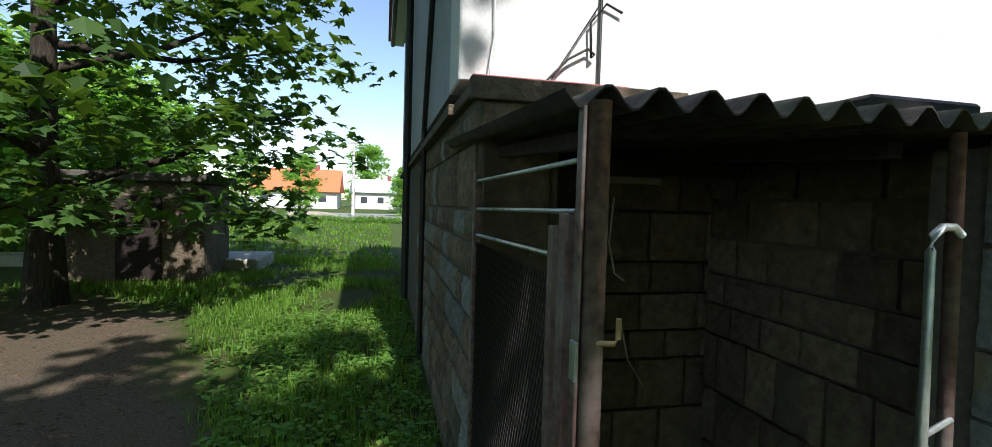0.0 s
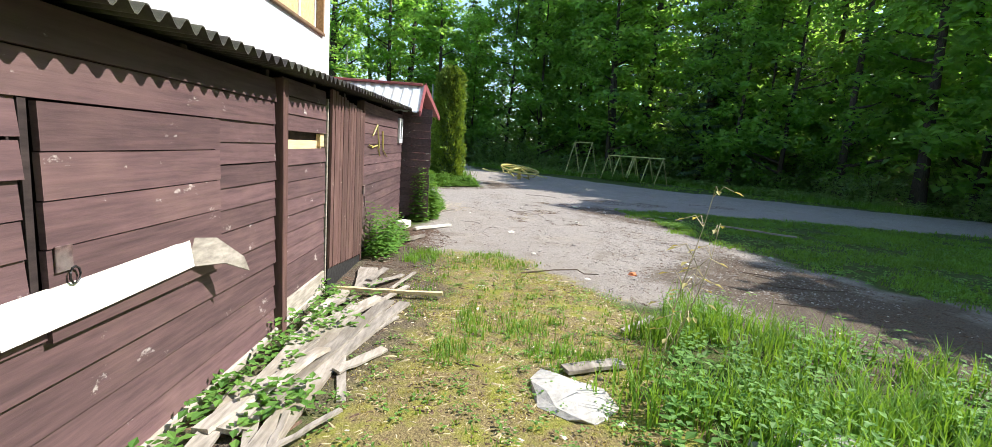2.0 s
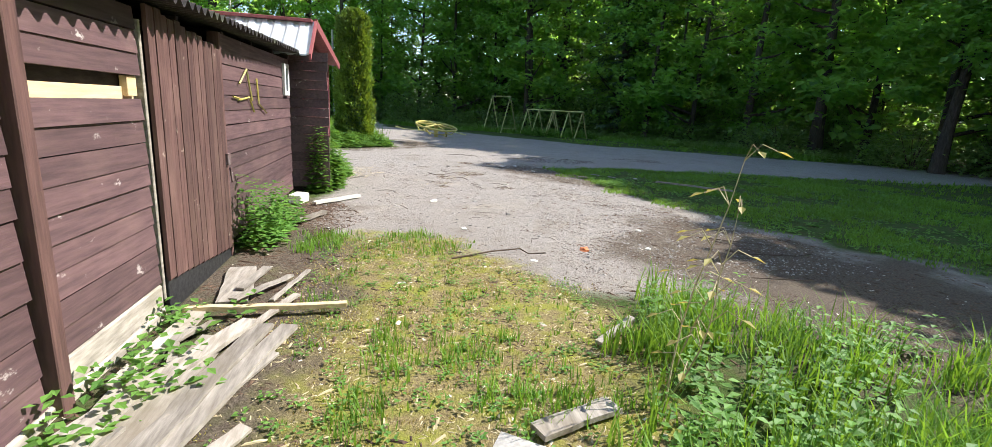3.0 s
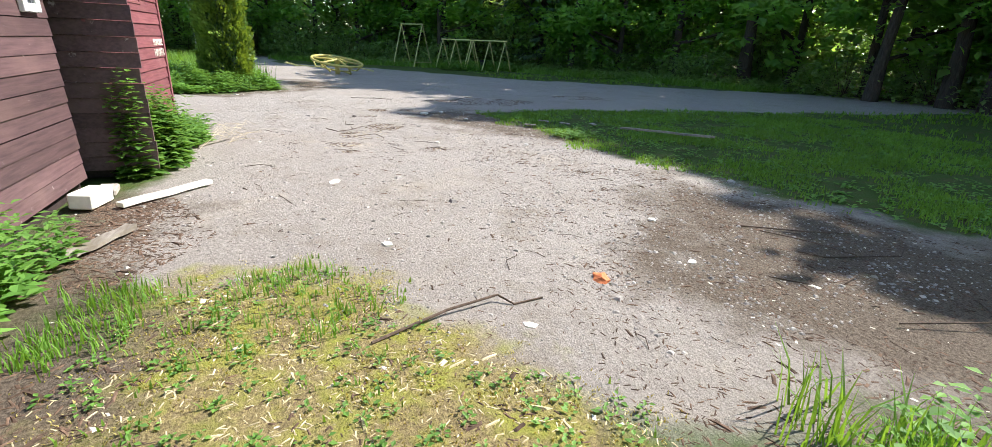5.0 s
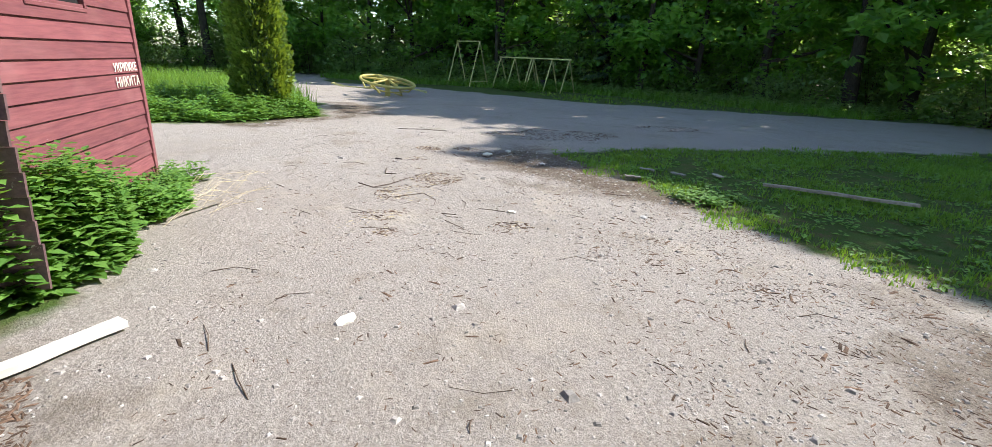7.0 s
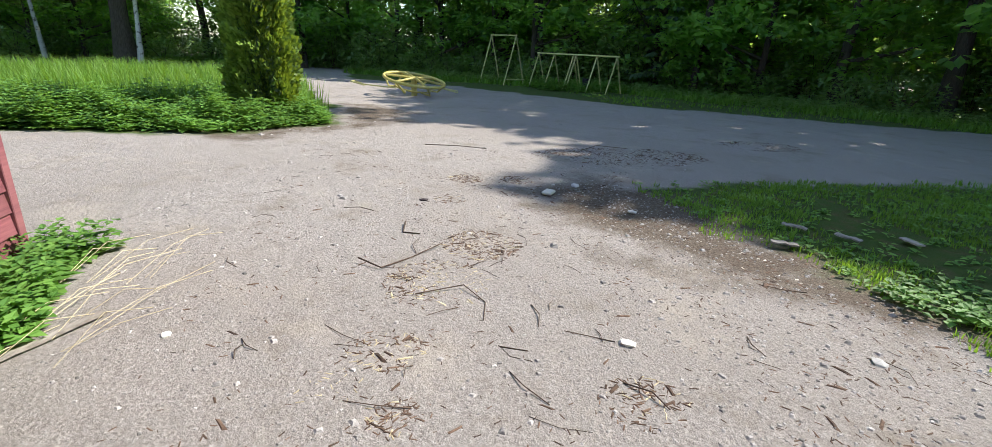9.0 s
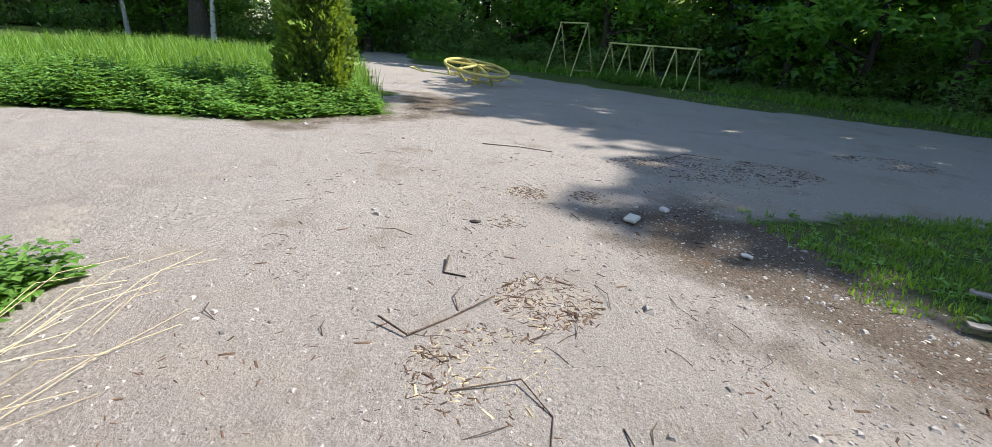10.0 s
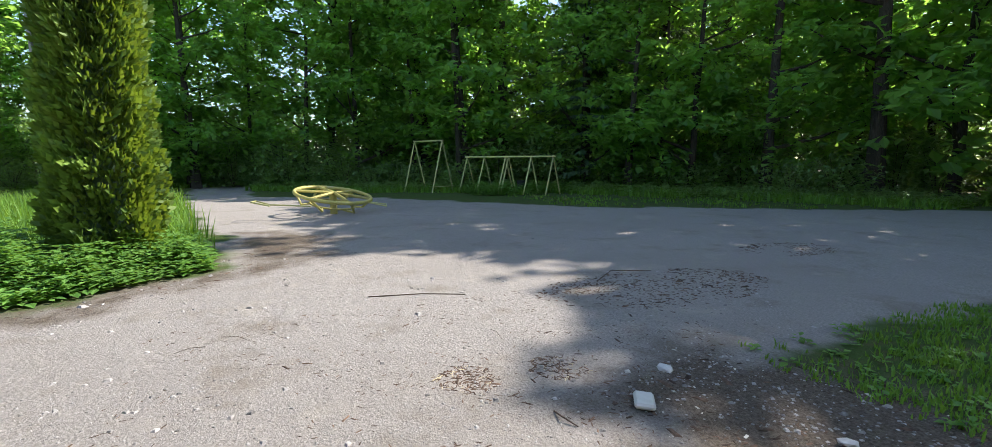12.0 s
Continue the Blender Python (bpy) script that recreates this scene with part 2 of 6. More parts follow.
def ground_material():
    m, nt, p = nodes_of("ground")

    def attr(n):
        a = nt.nodes.new("ShaderNodeAttribute")
        a.attribute_name = n
        return a.outputs["Fac"]

    def edge(a, scale, amount):
        ad = nt.nodes.new("ShaderNodeMath")
        ad.operation = 'MULTIPLY_ADD'
        nt.links.new(noise_at(nt, scale, 6.0), ad.inputs[0])
        ad.inputs[1].default_value = amount
        ad.inputs[2].default_value = -amount / 2
        s = nt.nodes.new("ShaderNodeMath")
        nt.links.new(a, s.inputs[0])
        nt.links.new(ad.outputs[0], s.inputs[1])
        return remap(nt, s.outputs[0], 0.36, 0.64)

    fine = noise_at(nt, 55, 6.0, rough=0.75)
    mid = noise_at(nt, 5, 6.0)
    big = noise_at(nt, 0.45, 4.0)
    soil = mixc(nt, remap(nt, fine, 0.35, 0.7), (0.06, 0.05, 0.022), (0.17, 0.145, 0.06))
    soil = mixc(nt, remap(nt, mid, 0.3, 0.52), soil, (0.06, 0.10, 0.02))
    moss = mixc(nt, remap(nt, fine, 0.35, 0.68), (0.13, 0.095, 0.05), (0.40, 0.32, 0.14))
    moss = mixc(nt, remap(nt, mid, 0.45, 0.62), moss, (0.27, 0.27, 0.05))
    # Brown litter, darkened further so the colour also carries shade over the verge.
    litter = mixc(nt, remap(nt, fine, 0.35, 0.7), (0.055, 0.041, 0.030), (0.22, 0.175, 0.13))
    grav = mixc(nt, remap(nt, fine, 0.34, 0.68), (0.19, 0.166, 0.145), (0.46, 0.415, 0.37))
    grav = mixc(nt, remap(nt, mid, 0.48, 0.72, 0, 0.6), grav, (0.30, 0.275, 0.24))
    grav = mixc(nt, remap(nt, big, 0.42, 0.7, 0, 0.55), grav, (0.27, 0.235, 0.20))
    vor = add(nt, "ShaderNodeTexVoronoi", Scale=42.0)
    g = nt.nodes.new("ShaderNodeNewGeometry")
    nt.links.new(g.outputs["Position"], vor.inputs["Vector"])
    grav = mixc(nt, remap(nt, vor.outputs["Distance"], 0.10, 0.17, 0.45, 0.0), grav, (0.50, 0.47, 0.43))
    grav = mixc(nt, remap(nt, noise_at(nt, 1.3, 6.0, rough=0.7), 0.54, 0.68, 0, 0.6), grav, (0.20, 0.165, 0.125))
    grav = mixc(nt, remap(nt, noise_at(nt, 0.9, 5.0, (1, 1, 1), None, 0.7), 0.56, 0.7, 0, 0.45), grav, (0.47, 0.41, 0.33))
    col = mixc(nt, edge(attr("gravel"), 2.2, 0.8), soil, grav)
    col = mixc(nt, edge(attr("moss"), 2.5, 0.9), col, moss)
    col = mixc(nt, edge(attr("litter"), 2.0, 0.9), col, litter)
    col = mixc(nt, edge(attr("tar"), 1.5, 0.4), col, mixc(nt, fine, (0.22, 0.22, 0.22), (0.36, 0.36, 0.35)))
    nt.links.new(col, p.inputs["Base Color"])
    p.inputs["Roughness"].default_value = 0.93
    p.inputs["Specular IOR Level"].default_value = 0.2
    hs = nt.nodes.new("ShaderNodeMath")
    hs.operation = 'MULTIPLY_ADD'
    nt.links.new(mid, hs.inputs[0])
    hs.inputs[1].default_value = 1.5
    nt.links.new(fine, hs.inputs[2])
    bump(nt, p, hs.outputs[0], 0.75, 0.03)
    return m


# ---- geometry helpers ----
class Geo:
    """Collects vertices and faces for one mesh."""

    def __init__(self):
        self.v, self.f = [], []

    def quad_strip(self, rings, closed=True):
        """Joins rings of equal length."""
        n0, k = len(self.v), len(rings[0])
        for r in rings:
            self.v.extend(tuple(q) for q in r)
        for i in range(len(rings) - 1):
            for j in range(k if closed else k - 1):
                a, b = n0 + i * k + j, n0 + i * k + (j + 1) % k
                self.f.append((a, b, b + k, a + k))
        return n0

    def tube(self, pts, radii, k=8, cap=True):
        pts = [Vector(p) for p in pts]
        if not isinstance(radii, (list, tuple)):
            radii = [radii] * len(pts)
        rings = []
        for i, p in enumerate(pts):
            d = (pts[min(i + 1, len(pts) - 1)] - pts[max(i - 1, 0)]).normalized()
            up = Vector((0, 0, 1)) if abs(d.z) < 0.9 else Vector((1, 0, 0))
            a = d.cross(up).normalized()
            b = d.cross(a)
            rings.append([p + radii[i] * (math.cos(2 * math.pi * j / k) * a + math.sin(2 * math.pi * j / k) * b) for j in range(k)])
        n0 = self.quad_strip(rings)
        if cap:
            self.f.append(tuple(n0 + j for j in range(k)))
            n1 = n0 + (len(pts) - 1) * k
            self.f.append(tuple(n1 + j for j in reversed(range(k))))
        return self

    def box(self, x0, x1, y0, y1, z0, z1, b=0.004, m=None):
        """A box with chamfered edges."""
        bm = bmesh.new()
        bmesh.ops.create_cube(bm, size=1)
        for q in bm.verts:
            q.co = Vector(((x0 + x1) / 2 + q.co.x * (x1 - x0), (y0 + y1) / 2 + q.co.y * (y1 - y0), (z0 + z1) / 2 + q.co.z * (z1 - z0)))
        if b:
            bmesh.ops.bevel(bm, geom=bm.edges[:], offset=b, segments=1, affect='EDGES')
        if m:
            bm.transform(m)
        n0 = len(self.v)
        bm.verts.index_update()
        self.v.extend(tuple(q.co) for q in bm.verts)
        self.f.extend(tuple(n0 + q.index for q in f.verts) for f in bm.faces)
        bm.free()
        return self

    def blob(self, c, r, seed=0, rough=0.25, sub=2):
        bm = bmesh.new()
        bmesh.ops.create_icosphere(bm, subdivisions=sub, radius=1)
        n0 = len(self.v)
        bm.verts.index_update()
        for q in bm.verts:
            s = 1 + rough * noise.noise(q.co * 1.7 + Vector((seed * 3.1, seed, 0)))
            self.v.append((c[0] + q.co.x * r[0] * s, c[1] + q.co.y * r[1] * s, c[2] + q.co.z * r[2] * s))
        self.f.extend(tuple(n0 + q.index for q in f.verts) for f in bm.faces)
        bm.free()
        return self

    def mesh(self, name, mat, smooth=False):
        me = bpy.data.meshes.new(name)
        me.from_pydata(self.v, [], self.f)
        if mat:
            me.materials.append(mat)
        if smooth:
            me.polygons.foreach_set("use_smooth", [True] * len(me.polygons))
        me.update()
        return me


def part(name, geo, mat, parent=None, label="", smooth=False):
    ob = new(name, geo.mesh(name, mat, smooth))
    if parent:
        ob.parent = parent
    return tagged(ob, label)


def thing(name, label, category, at=(0, 0, 0), turn=0.0, group="", kind=""):
    ob = new(name)
    ob.empty_display_size = 0.1
    ob.matrix_basis = pose(*at, 0, 0, turn)
    return tagged(ob, label, category, group, kind)


def piece(name, me, parent, x, y, z, sx=1, sy=1, sz=1, rx=0, ry=0, rz=0):
    ob = new(name, me)
    ob.matrix_basis = pose(x, y, z, rx, ry, rz) @ Matrix.Diagonal((sx, sy, sz, 1))
    ob.parent = parent
    return ob


R = random.Random(7)


def inside(x, y, poly):
    c, n = False, len(poly)
    for i in range(n):
        (x1, y1), (x2, y2) = poly[i], poly[i - 1]
        if (y1 > y) != (y2 > y) and x < (x2 - x1) * (y - y1) / (y2 - y1) + x1:
            c = not c
    return c


def edge_dist(x, y, poly):
    best = 1e9
    for i in range(len(poly)):
        (x1, y1), (x2, y2) = poly[i], poly[i - 1]
        dx, dy = x2 - x1, y2 - y1
        t = max(0, min(1, ((x - x1) * dx + (y - y1) * dy) / (dx * dx + dy * dy + 1e-9)))
        best = min(best, math.hypot(x - x1 - t * dx, y - y1 - t * dy))
    return best if inside(x, y, poly) else -best


def soft(d, w):
    return max(0.0, min(1.0, 0.5 + d / (2 * w)))


# ---- ground ----
GRAVEL = [(5.9, -1.9), (6.6, -1.0), (7.2, -0.3), (7.8, 0.5), (8.6, 1.1), (13.3, 1.3), (14.0, 3), (14, 16), (17.9, 16), (18, 1.7), (19.2, 0.05), (21, 0.2), (30, 2.2), (48, 5), (48, 1.5),
          (33, 0.6), (30.5, -4), (25, -8), (21.5, -13.5), (16, -24), (13, -24), (14.2, -11), (14.8, -8), (15, -3.6), (10.5, -4.1), (7.5, -5.1), (4, -7.3), (0, -9.5),
          (-6, -11), (-6, -8), (0, -5.6), (4.2, -4.3), (5.3, -3.1)]
LAWN = [(15, -3.6), (10.5, -4.1), (7.5, -5.1), (4, -7.3), (0, -9.5), (-4, -10.5), (-4, -20), (13, -20), (14.2, -11), (14.8, -8)]
BED = [(18.1, 1.7), (19.3, 0.15), (20.6, 0.35), (24, 1.2), (30, 2.5), (31, 9), (18.1, 14)]
FOREST = [(60, 30), (47, 12), (44, 2), (37, -4), (34, -12.5), (27, -16), (22, -19.5), (12, -20.5), (-20, -22), (-60, -24), (-60, -90), (130, -90), (130, 60), (60, 60)]
MOSSY = [(1.2, 1.2), (4, 0.85), (6.4, 0.85), (7.6, 0.7), (8.0, 0.1), (7.8, -0.6), (7.2, -0.65), (6.3, -1.4), (5, -1.5), (3.3, -0.9), (0.6, -1.2)]
PATHWAY = [(-1.5, 1), (-1.35, 3.7), (-2.8, 7.4), (-5, 8.8), (-6, 7.5), (-3.6, 3.7), (-3.2, 1)]
# Litter patch, its outline also taking in ground that is mostly in shade.
LITTER_AND_SHADE = [(4.8, -2.3), (7.1, -2.3), (8.8, -3.2), (9.2, -4.2), (7.3, -4.9), (3.8, -7), (0, -9), (-3, -8), (0, -5), (3.5, -3.6)]
LITTER2 = [(13.2, -2.6), (14.8, -2.2), (15.2, -3.1), (14.6, -4.0), (12.5, -4.0), (11.5, -4.3), (11.7, -3.7)]
LITTER3 = [(6.9, 1.45), (9.9, 1.45), (9.3, 0.75), (7.9, 0.8), (7.4, 0.3), (6.0, 0.75), (3.0, 1.0), (2.0, 1.45)]
LITTER4 = [(18.0, 1.9), (19.3, -0.1), (21.5, -0.1), (23, 0.3), (22, -1.4), (19.6, -1.0), (17.7, 1.0)]


def lines(lo, hi, step, far):
    a = list(np.arange(lo, hi + 1e-6, step))
    d, e = step, hi
    out = []
    while e < far:
        d *= 1.35
        e += d
        out.append(e)
    d, e = step, lo
    pre = []
    while e > -far:
        d *= 1.35
        e -= d
        pre.append(e)
    return pre[::-1] + a + out


def ground_z(x, y):
    return 0.018 * noise.noise((x * 0.5, y * 0.5, 0)) + 0.008 * noise.noise((x * 2.1, y * 2.1, 3))


def build_ground():
    xs, ys = lines(-9, 34, 0.2, 900), lines(-21, 14, 0.2, 900)
    nx = len(xs)
    v, ms = [], {"gravel": [], "moss": [], "litter": [], "tar": []}
    for y in ys:
        for x in xs:
            v.append((x, y, ground_z(x, y)))
            near = -60 < x < 70 and -60 < y < 60
            x0, y0 = x, y
            x, y = x0 + 0.45 * noise.noise((x0 * 1.1, y0 * 1.1, 7)), y0 + 0.45 * noise.noise((x0 * 1.1, y0 * 1.1, 17))
            ms["gravel"].append(soft(edge_dist(x, y, GRAVEL), 0.5) if near else 0)
            ms["moss"].append(soft(edge_dist(x, y, MOSSY), 0.6) if near and 0 < x < 10 else 0)
            f = soft(edge_dist(x, y, FOREST), 1.0) if near else 0
            if near and -8 < x < 25 and -12 < y < 10:
                f = max(f, *(soft(edge_dist(x, y, q), 1.1) for q in (PATHWAY, LITTER_AND_SHADE, LITTER2, LITTER3, LITTER4)))
            ms["litter"].append(f)
            x, y = x0, y0
            ms["tar"].append(1.0 if 40 < y < 58 and x < 12 else 0.0)
    fs = [(j * nx + i, j * nx + i + 1, (j + 1) * nx + i + 1, (j + 1) * nx + i) for j in range(len(ys) - 1) for i in range(nx - 1)]
    me = bpy.data.meshes.new("ground")
    me.from_pydata(v, [], fs)
    for k, vals in ms.items():
        me.attributes.new(k, 'FLOAT', 'POINT').data.foreach_set("value", vals)
    me.polygons.foreach_set("use_smooth", [True] * len(me.polygons))
    me.materials.append(ground_material())
    tagged(new("ground", me), "worn gravel yard with moss, soil and grass verges", "ground", kind="structure")


build_ground()

# ---- white building ----
WY, WX0, WX1, WTOP = 3.12, 0.1, 11.3, 5.3
bld = thing("white_building", "white rough-plastered building with a stone base and boarded window", "building", (0, 0, 0), kind="structure")
g = Geo()
g.box(WX0, 4.15, WY, WY + 0.4, 2.22, WTOP, 0.01)
g.box(4.15, 10.85, WY, WY + 0.4, 2.22, 3.24, 0)
g.box(4.15, 10.85, WY, WY + 0.4, 4.75, WTOP, 0)
g.box(10.85, WX1, WY, WY + 0.4, 2.22, WTOP, 0.01)
g.box(WX1 - 0.4, WX1, WY + 0.4, 11.5, 0, WTOP, 0)
g.box(WX0 + 0.4, WX1 - 0.4, 11.1, 11.5, 0, WTOP, 0)
part("wall", g, PLASTER, bld, "white rough plaster")
# This side wall has a mid-grey tone, darker than the white front.
part("side_wall", Geo().box(WX0 + 0.003, WX0 + 0.4, WY + 0.4, 11.5, 2.22, WTOP, 0), MID_GREY, bld, "mid-grey side wall")
g = Geo()
g.box(WX0 + 0.02, WX0 + 0.4, 2.55, 11.5, 0, 2.06, 0.01)
g.box(WX0 + 0.4, WX1, WY + 0.02, WY + 0.38, 0, 2.22, 0)
part("base_wall", g, MORTAR, bld, "dark mortared stone base")
g = Geo()
g.box(WX0 - 0.02, 1.1, 2.52, WY + 0.02, 2.03, 2.09, 0.006)
g.box(WX0 - 0.03, 1.12, 2.50, 2.56, 2.0, 2.10, 0.004)
g.box(WX0 - 0.05, WX0 + 0.02, WY + 0.02, 11.5, 2.03, 2.09, 0.004)
part("ledge", g, BROWN_STONE, bld, "weathered tin ledge")
part("brick_course", Geo().box(WX0 + 0.06, 1.08, WY - 0.10, WY - 0.003, 2.09, 2.24, 0.006), RED_TIN, bld, "dull red course under the plaster")
g = Geo()
for x in (4.15, 6.4, 8.2, 10.0, 10.77):
    g.box(x, x + 0.08, WY + 0.1, WY + 0.18, 3.24, 4.75, 0.006)
g.box(4.15, 10.85, WY + 0.1, WY + 0.18, 4.67, 4.75, 0.004)
win = part("window", g, WHITE_PAINT, bld, "white frame of a wide boarded-up window")
part("window_sill", Geo().box(4.1, 10.9, WY - 0.05, WY + 0.15, 3.2, 3.25, 0.006), FRAME, win, "brown sill")
part("window_jamb", Geo().box(10.83, 10.89, WY - 0.03, WY + 0.2, 3.25, 4.75, 0.005), FRAME, win)
osb = Geo().box(-0.5, 0.5, -0.008, 0.008, -0.5, 0.5, 0.002).mesh("chipboard_panel", OSB)
for x0, x1 in ((4.23, 6.4), (6.48, 8.2), (8.28, 10.0), (10.08, 10.77)):
    piece("chipboard_panel", osb, win, (x0 + x1) / 2, WY + 0.13, 3.96, x1 - x0 - 0.004, 1, 1.41)
g = Geo()
for cx, cz in ((8.75, 3.62), (9.2, 3.75)):
    g.tube([(cx + 0.12 * math.cos(a * 0.7) * (1 + 0.2 * math.sin(a)), WY + 0.118, cz + 0.17 * math.sin(a * 0.7)) for a in range(10)], 0.012, 5)
g.tube([(8.9 + 0.1 * i, WY + 0.118, 3.78 + 0.07 * (-1) ** i) for i in range(7)], 0.012, 5)
part("scrawl", g, BLACK, win, "black paint scrawl")
g = Geo()
for sx, sz, n in ((7.0, 2.9, 4), (7.6, 2.95, 5)):
    for i in range(n):
        a = 0.5 + i * 0.6
        g.tube([(sx, WY - 0.005, sz), (sx + 0.15 * math.cos(a), WY - 0.005, sz + 0.16 * math.sin(a)), (sx + 0.36 * math.cos(a + 0.2), WY - 0.005, sz + 0.26 * math.sin(a + 0.3))], 0.004, 4)
part("dry_vine", g, TWIG, bld, "dead vine tendrils on the plaster")
# roof with a wide eave
g = Geo()
rid = 7.3
for s, y0 in ((1, WY - 0.7), (-1, 12.1)):
    g.quad_strip([[(x, y0, WTOP - 0.15), (x, rid, WTOP + 2.4), (x, rid, WTOP + 2.55), (x, y0, WTOP + 0.0)] for x in (WX0 - 0.35, WX1 + 0.5)])
    g.f.append(tuple(range(len(g.v) - 8, len(g.v) - 4)))
    g.f.append(tuple(range(len(g.v) - 4, len(g.v))))
part("roof", g, RED_TIN, bld)
g = Geo()
g.quad_strip([[(WX0 + 0.1, y, WTOP - 0.02), (WX0 + 0.1, y, z)] for y, z in ((WY + 0.1, WTOP + 0.1), (rid, WTOP + 2.38), (11.4, WTOP + 0.1))], False)
g.quad_strip([[(WX1 - 0.1, y, WTOP - 0.02), (WX1 - 0.1, y, z)] for y, z in ((WY + 0.1, WTOP + 0.1), (rid, WTOP + 2.38), (11.4, WTOP + 0.1))], False)
part("gable", g, PLASTER, bld)
part("eave_board", Geo().box(WX0 - 0.22, WX0 - 0.003, 4.5, 11.9, 5.0, 5.06, 0.004), WHITE_PAINT, bld, "white soffit along the side")
part("gutter", Geo().tube([(WX0 - 0.25, 4.5, 5.04), (WX0 - 0.25, 11.9, 5.02)], 0.05), BLACK, bld, "dark eaves gutter")
part("downpipe", Geo().tube([(WX0 - 0.07, 7.6, 0.15), (WX0 - 0.07, 7.6, 4.75), (WX0 - 0.24, 7.6, 5.0)], 0.05), BLACK, bld, "dark downpipe")
part("cable_duct", Geo().tube([(WX0 - 0.03, 5.1, 0.1), (WX0 - 0.03, 5.1, 2.2), (WX0 - 0.03, 4.3, 3.6), (WX0 - 0.03, 4.0, 5.0)], 0.025), BLACK, bld)

# cables hanging on the facade
def cable(pts, r, mat, label):
    ob = part("cable", Geo().tube(pts, r, 6), mat, None, label, True)
    tagged(ob, category="cable")


cable([(0.92, WY - 0.02, 2.24), (0.92, WY - 0.02, 3.4)], 0.010, BLACK, "straight black cable on the white plaster wall")
cable([(0.55, WY - 0.03, 2.20), (0.72, WY - 0.04, 2.38), (0.84, WY - 0.04, 2.45), (0.88, WY - 0.04, 2.42), (0.86, WY - 0.04, 2.40), (0.85, WY - 0.04, 2.6),
       (0.95, WY - 0.03, 2.72), (1.05, WY - 0.03, 2.68)], 0.008, BLACK, "loose curled black cable hanging off the wall")
cable([(0.62, WY - 0.03, 2.25), (0.90, WY - 0.03, 2.70)], 0.004, BLACK, "thin slack wire on the plaster wall")
cable([(0.27, WY - 0.04, 3.3), (0.29, WY - 0.04, 2.5), (0.26, WY - 0.06, 2.3), (0.27, WY - 0.12, 2.1), (0.25, WY - 0.55, 1.95)], 0.006, WHITE_PAINT, "thin white wire hanging down the corner")

# ---- lean-to shed: frame, roof ----
SY = 1.5


def roof_z(x, y):
    return 1.765 + 0.020 * max(x, 0) + 0.06 * (y - 1.32)


def shed_roof():
    g = Geo()
    pitch, n = 0.115, 8
    xs = [0.05 + i * pitch / n for i in range(int(10.35 / pitch) * n + 1)]
    for dz in (0.0,):
        rings = []
        for y in (1.285, 1.7, 2.4, 3.2):
            rings.append([(x, y + (0.012 * noise.noise((x * 3, 0, 0)) if y < 1.4 else 0), roof_z(x, y) + 0.024 * math.sin(2 * math.pi * x / pitch) + 0.012 * noise.noise((x * 0.8, y, 5))) for x in xs])
        g.quad_strip(rings, False)
        low = [[(x, y, z - 0.005) for x, y, z in r] for r in rings]
        g.quad_strip(low[::-1], False)
        g.quad_strip([[(x, y, z) for x, y, z in rings[0]], [(x, y, z) for x, y, z in low[0]]], False)
    ob = part("shed_roof", g, BITUMEN, None, "black corrugated bitumen roof sheets with moss and worn edge", True)
    tagged(ob, category="roof", kind="structure")


shed_roof()
shed = thing("wall_shed", "brown stained horizontal board wall of a lean-to shed", "wall", kind="structure")
# Near-black sheet that supplies the shade seen between the boards.
part("back_panel", Geo().box(1.7, 10.1, SY + 0.05, SY + 0.09, 0.0, 1.55, 0), DARK_WOOD_AND_GAPS, shed, "near-black lining, shade of the board gaps put into its colour")
g = Geo()
g.box(1.65, 10.2, SY + 0.06, SY + 0.10, 1.55, 1.75, 0.006)
for i in range(12):
    x = 0.2 + i * 0.9
    g.box(x, x + 0.05, 1.5, 3.0, 0, 0.05, 0.004, Matrix.Translation((0, 0, roof_z(x, 0) - 0.09)) @ pose(0, 0, 0, 3.4))
part("rafter_frame", g, DARK_WOOD_AND_GAPS, shed, "dark roof battens")
bm_ = bmesh.new()
bmesh.ops.create_cube(bm_, size=1)
BOARD_ME = bpy.data.meshes.new("board")
bmesh.ops.subdivide_edges(bm_, edges=[e for e in bm_.edges if abs((e.verts[0].co - e.verts[1].co).x) > 0.5], cuts=5)
for q in bm_.verts:
    if q.co.y < 0:
        q.co.z += 0.02 * noise.noise((q.co.x * 6, 0, 1))
        q.co.y += 0.12 * noise.noise((q.co.x * 5, q.co.z * 3, 2))
bm_.to_mesh(BOARD_ME)
bm_.free()
BOARD_ME.materials.append(WOOD)
RBOARD_ME = BOARD_ME.copy()
RBOARD_ME.materials[0] = RED_WOOD


def boards(parent, x0, x1, z0, z1, y, pitch=0.148, me=BOARD_ME, skip=()):
    n = round((z1 - z0) / pitch)
    h = (z1 - z0) / n
    for i in range(n):
        if i in skip:
            continue
        e0, e1 = R.uniform(-0.008, 0.008), R.uniform(-0.008, 0.008)
        zc = z0 + (i + 0.5) * h + R.uniform(-0.004, 0.004)
        piece("board", me, parent, (x0 + e0 + x1 + e1) / 2, y + R.uniform(-0.003, 0.003), zc, x1 - x0 + e1 - e0, 0.022, h * R.uniform(0.955, 0.985), -5 + R.uniform(-1.2, 1.2), R.uniform(-0.25, 0.25), 0)


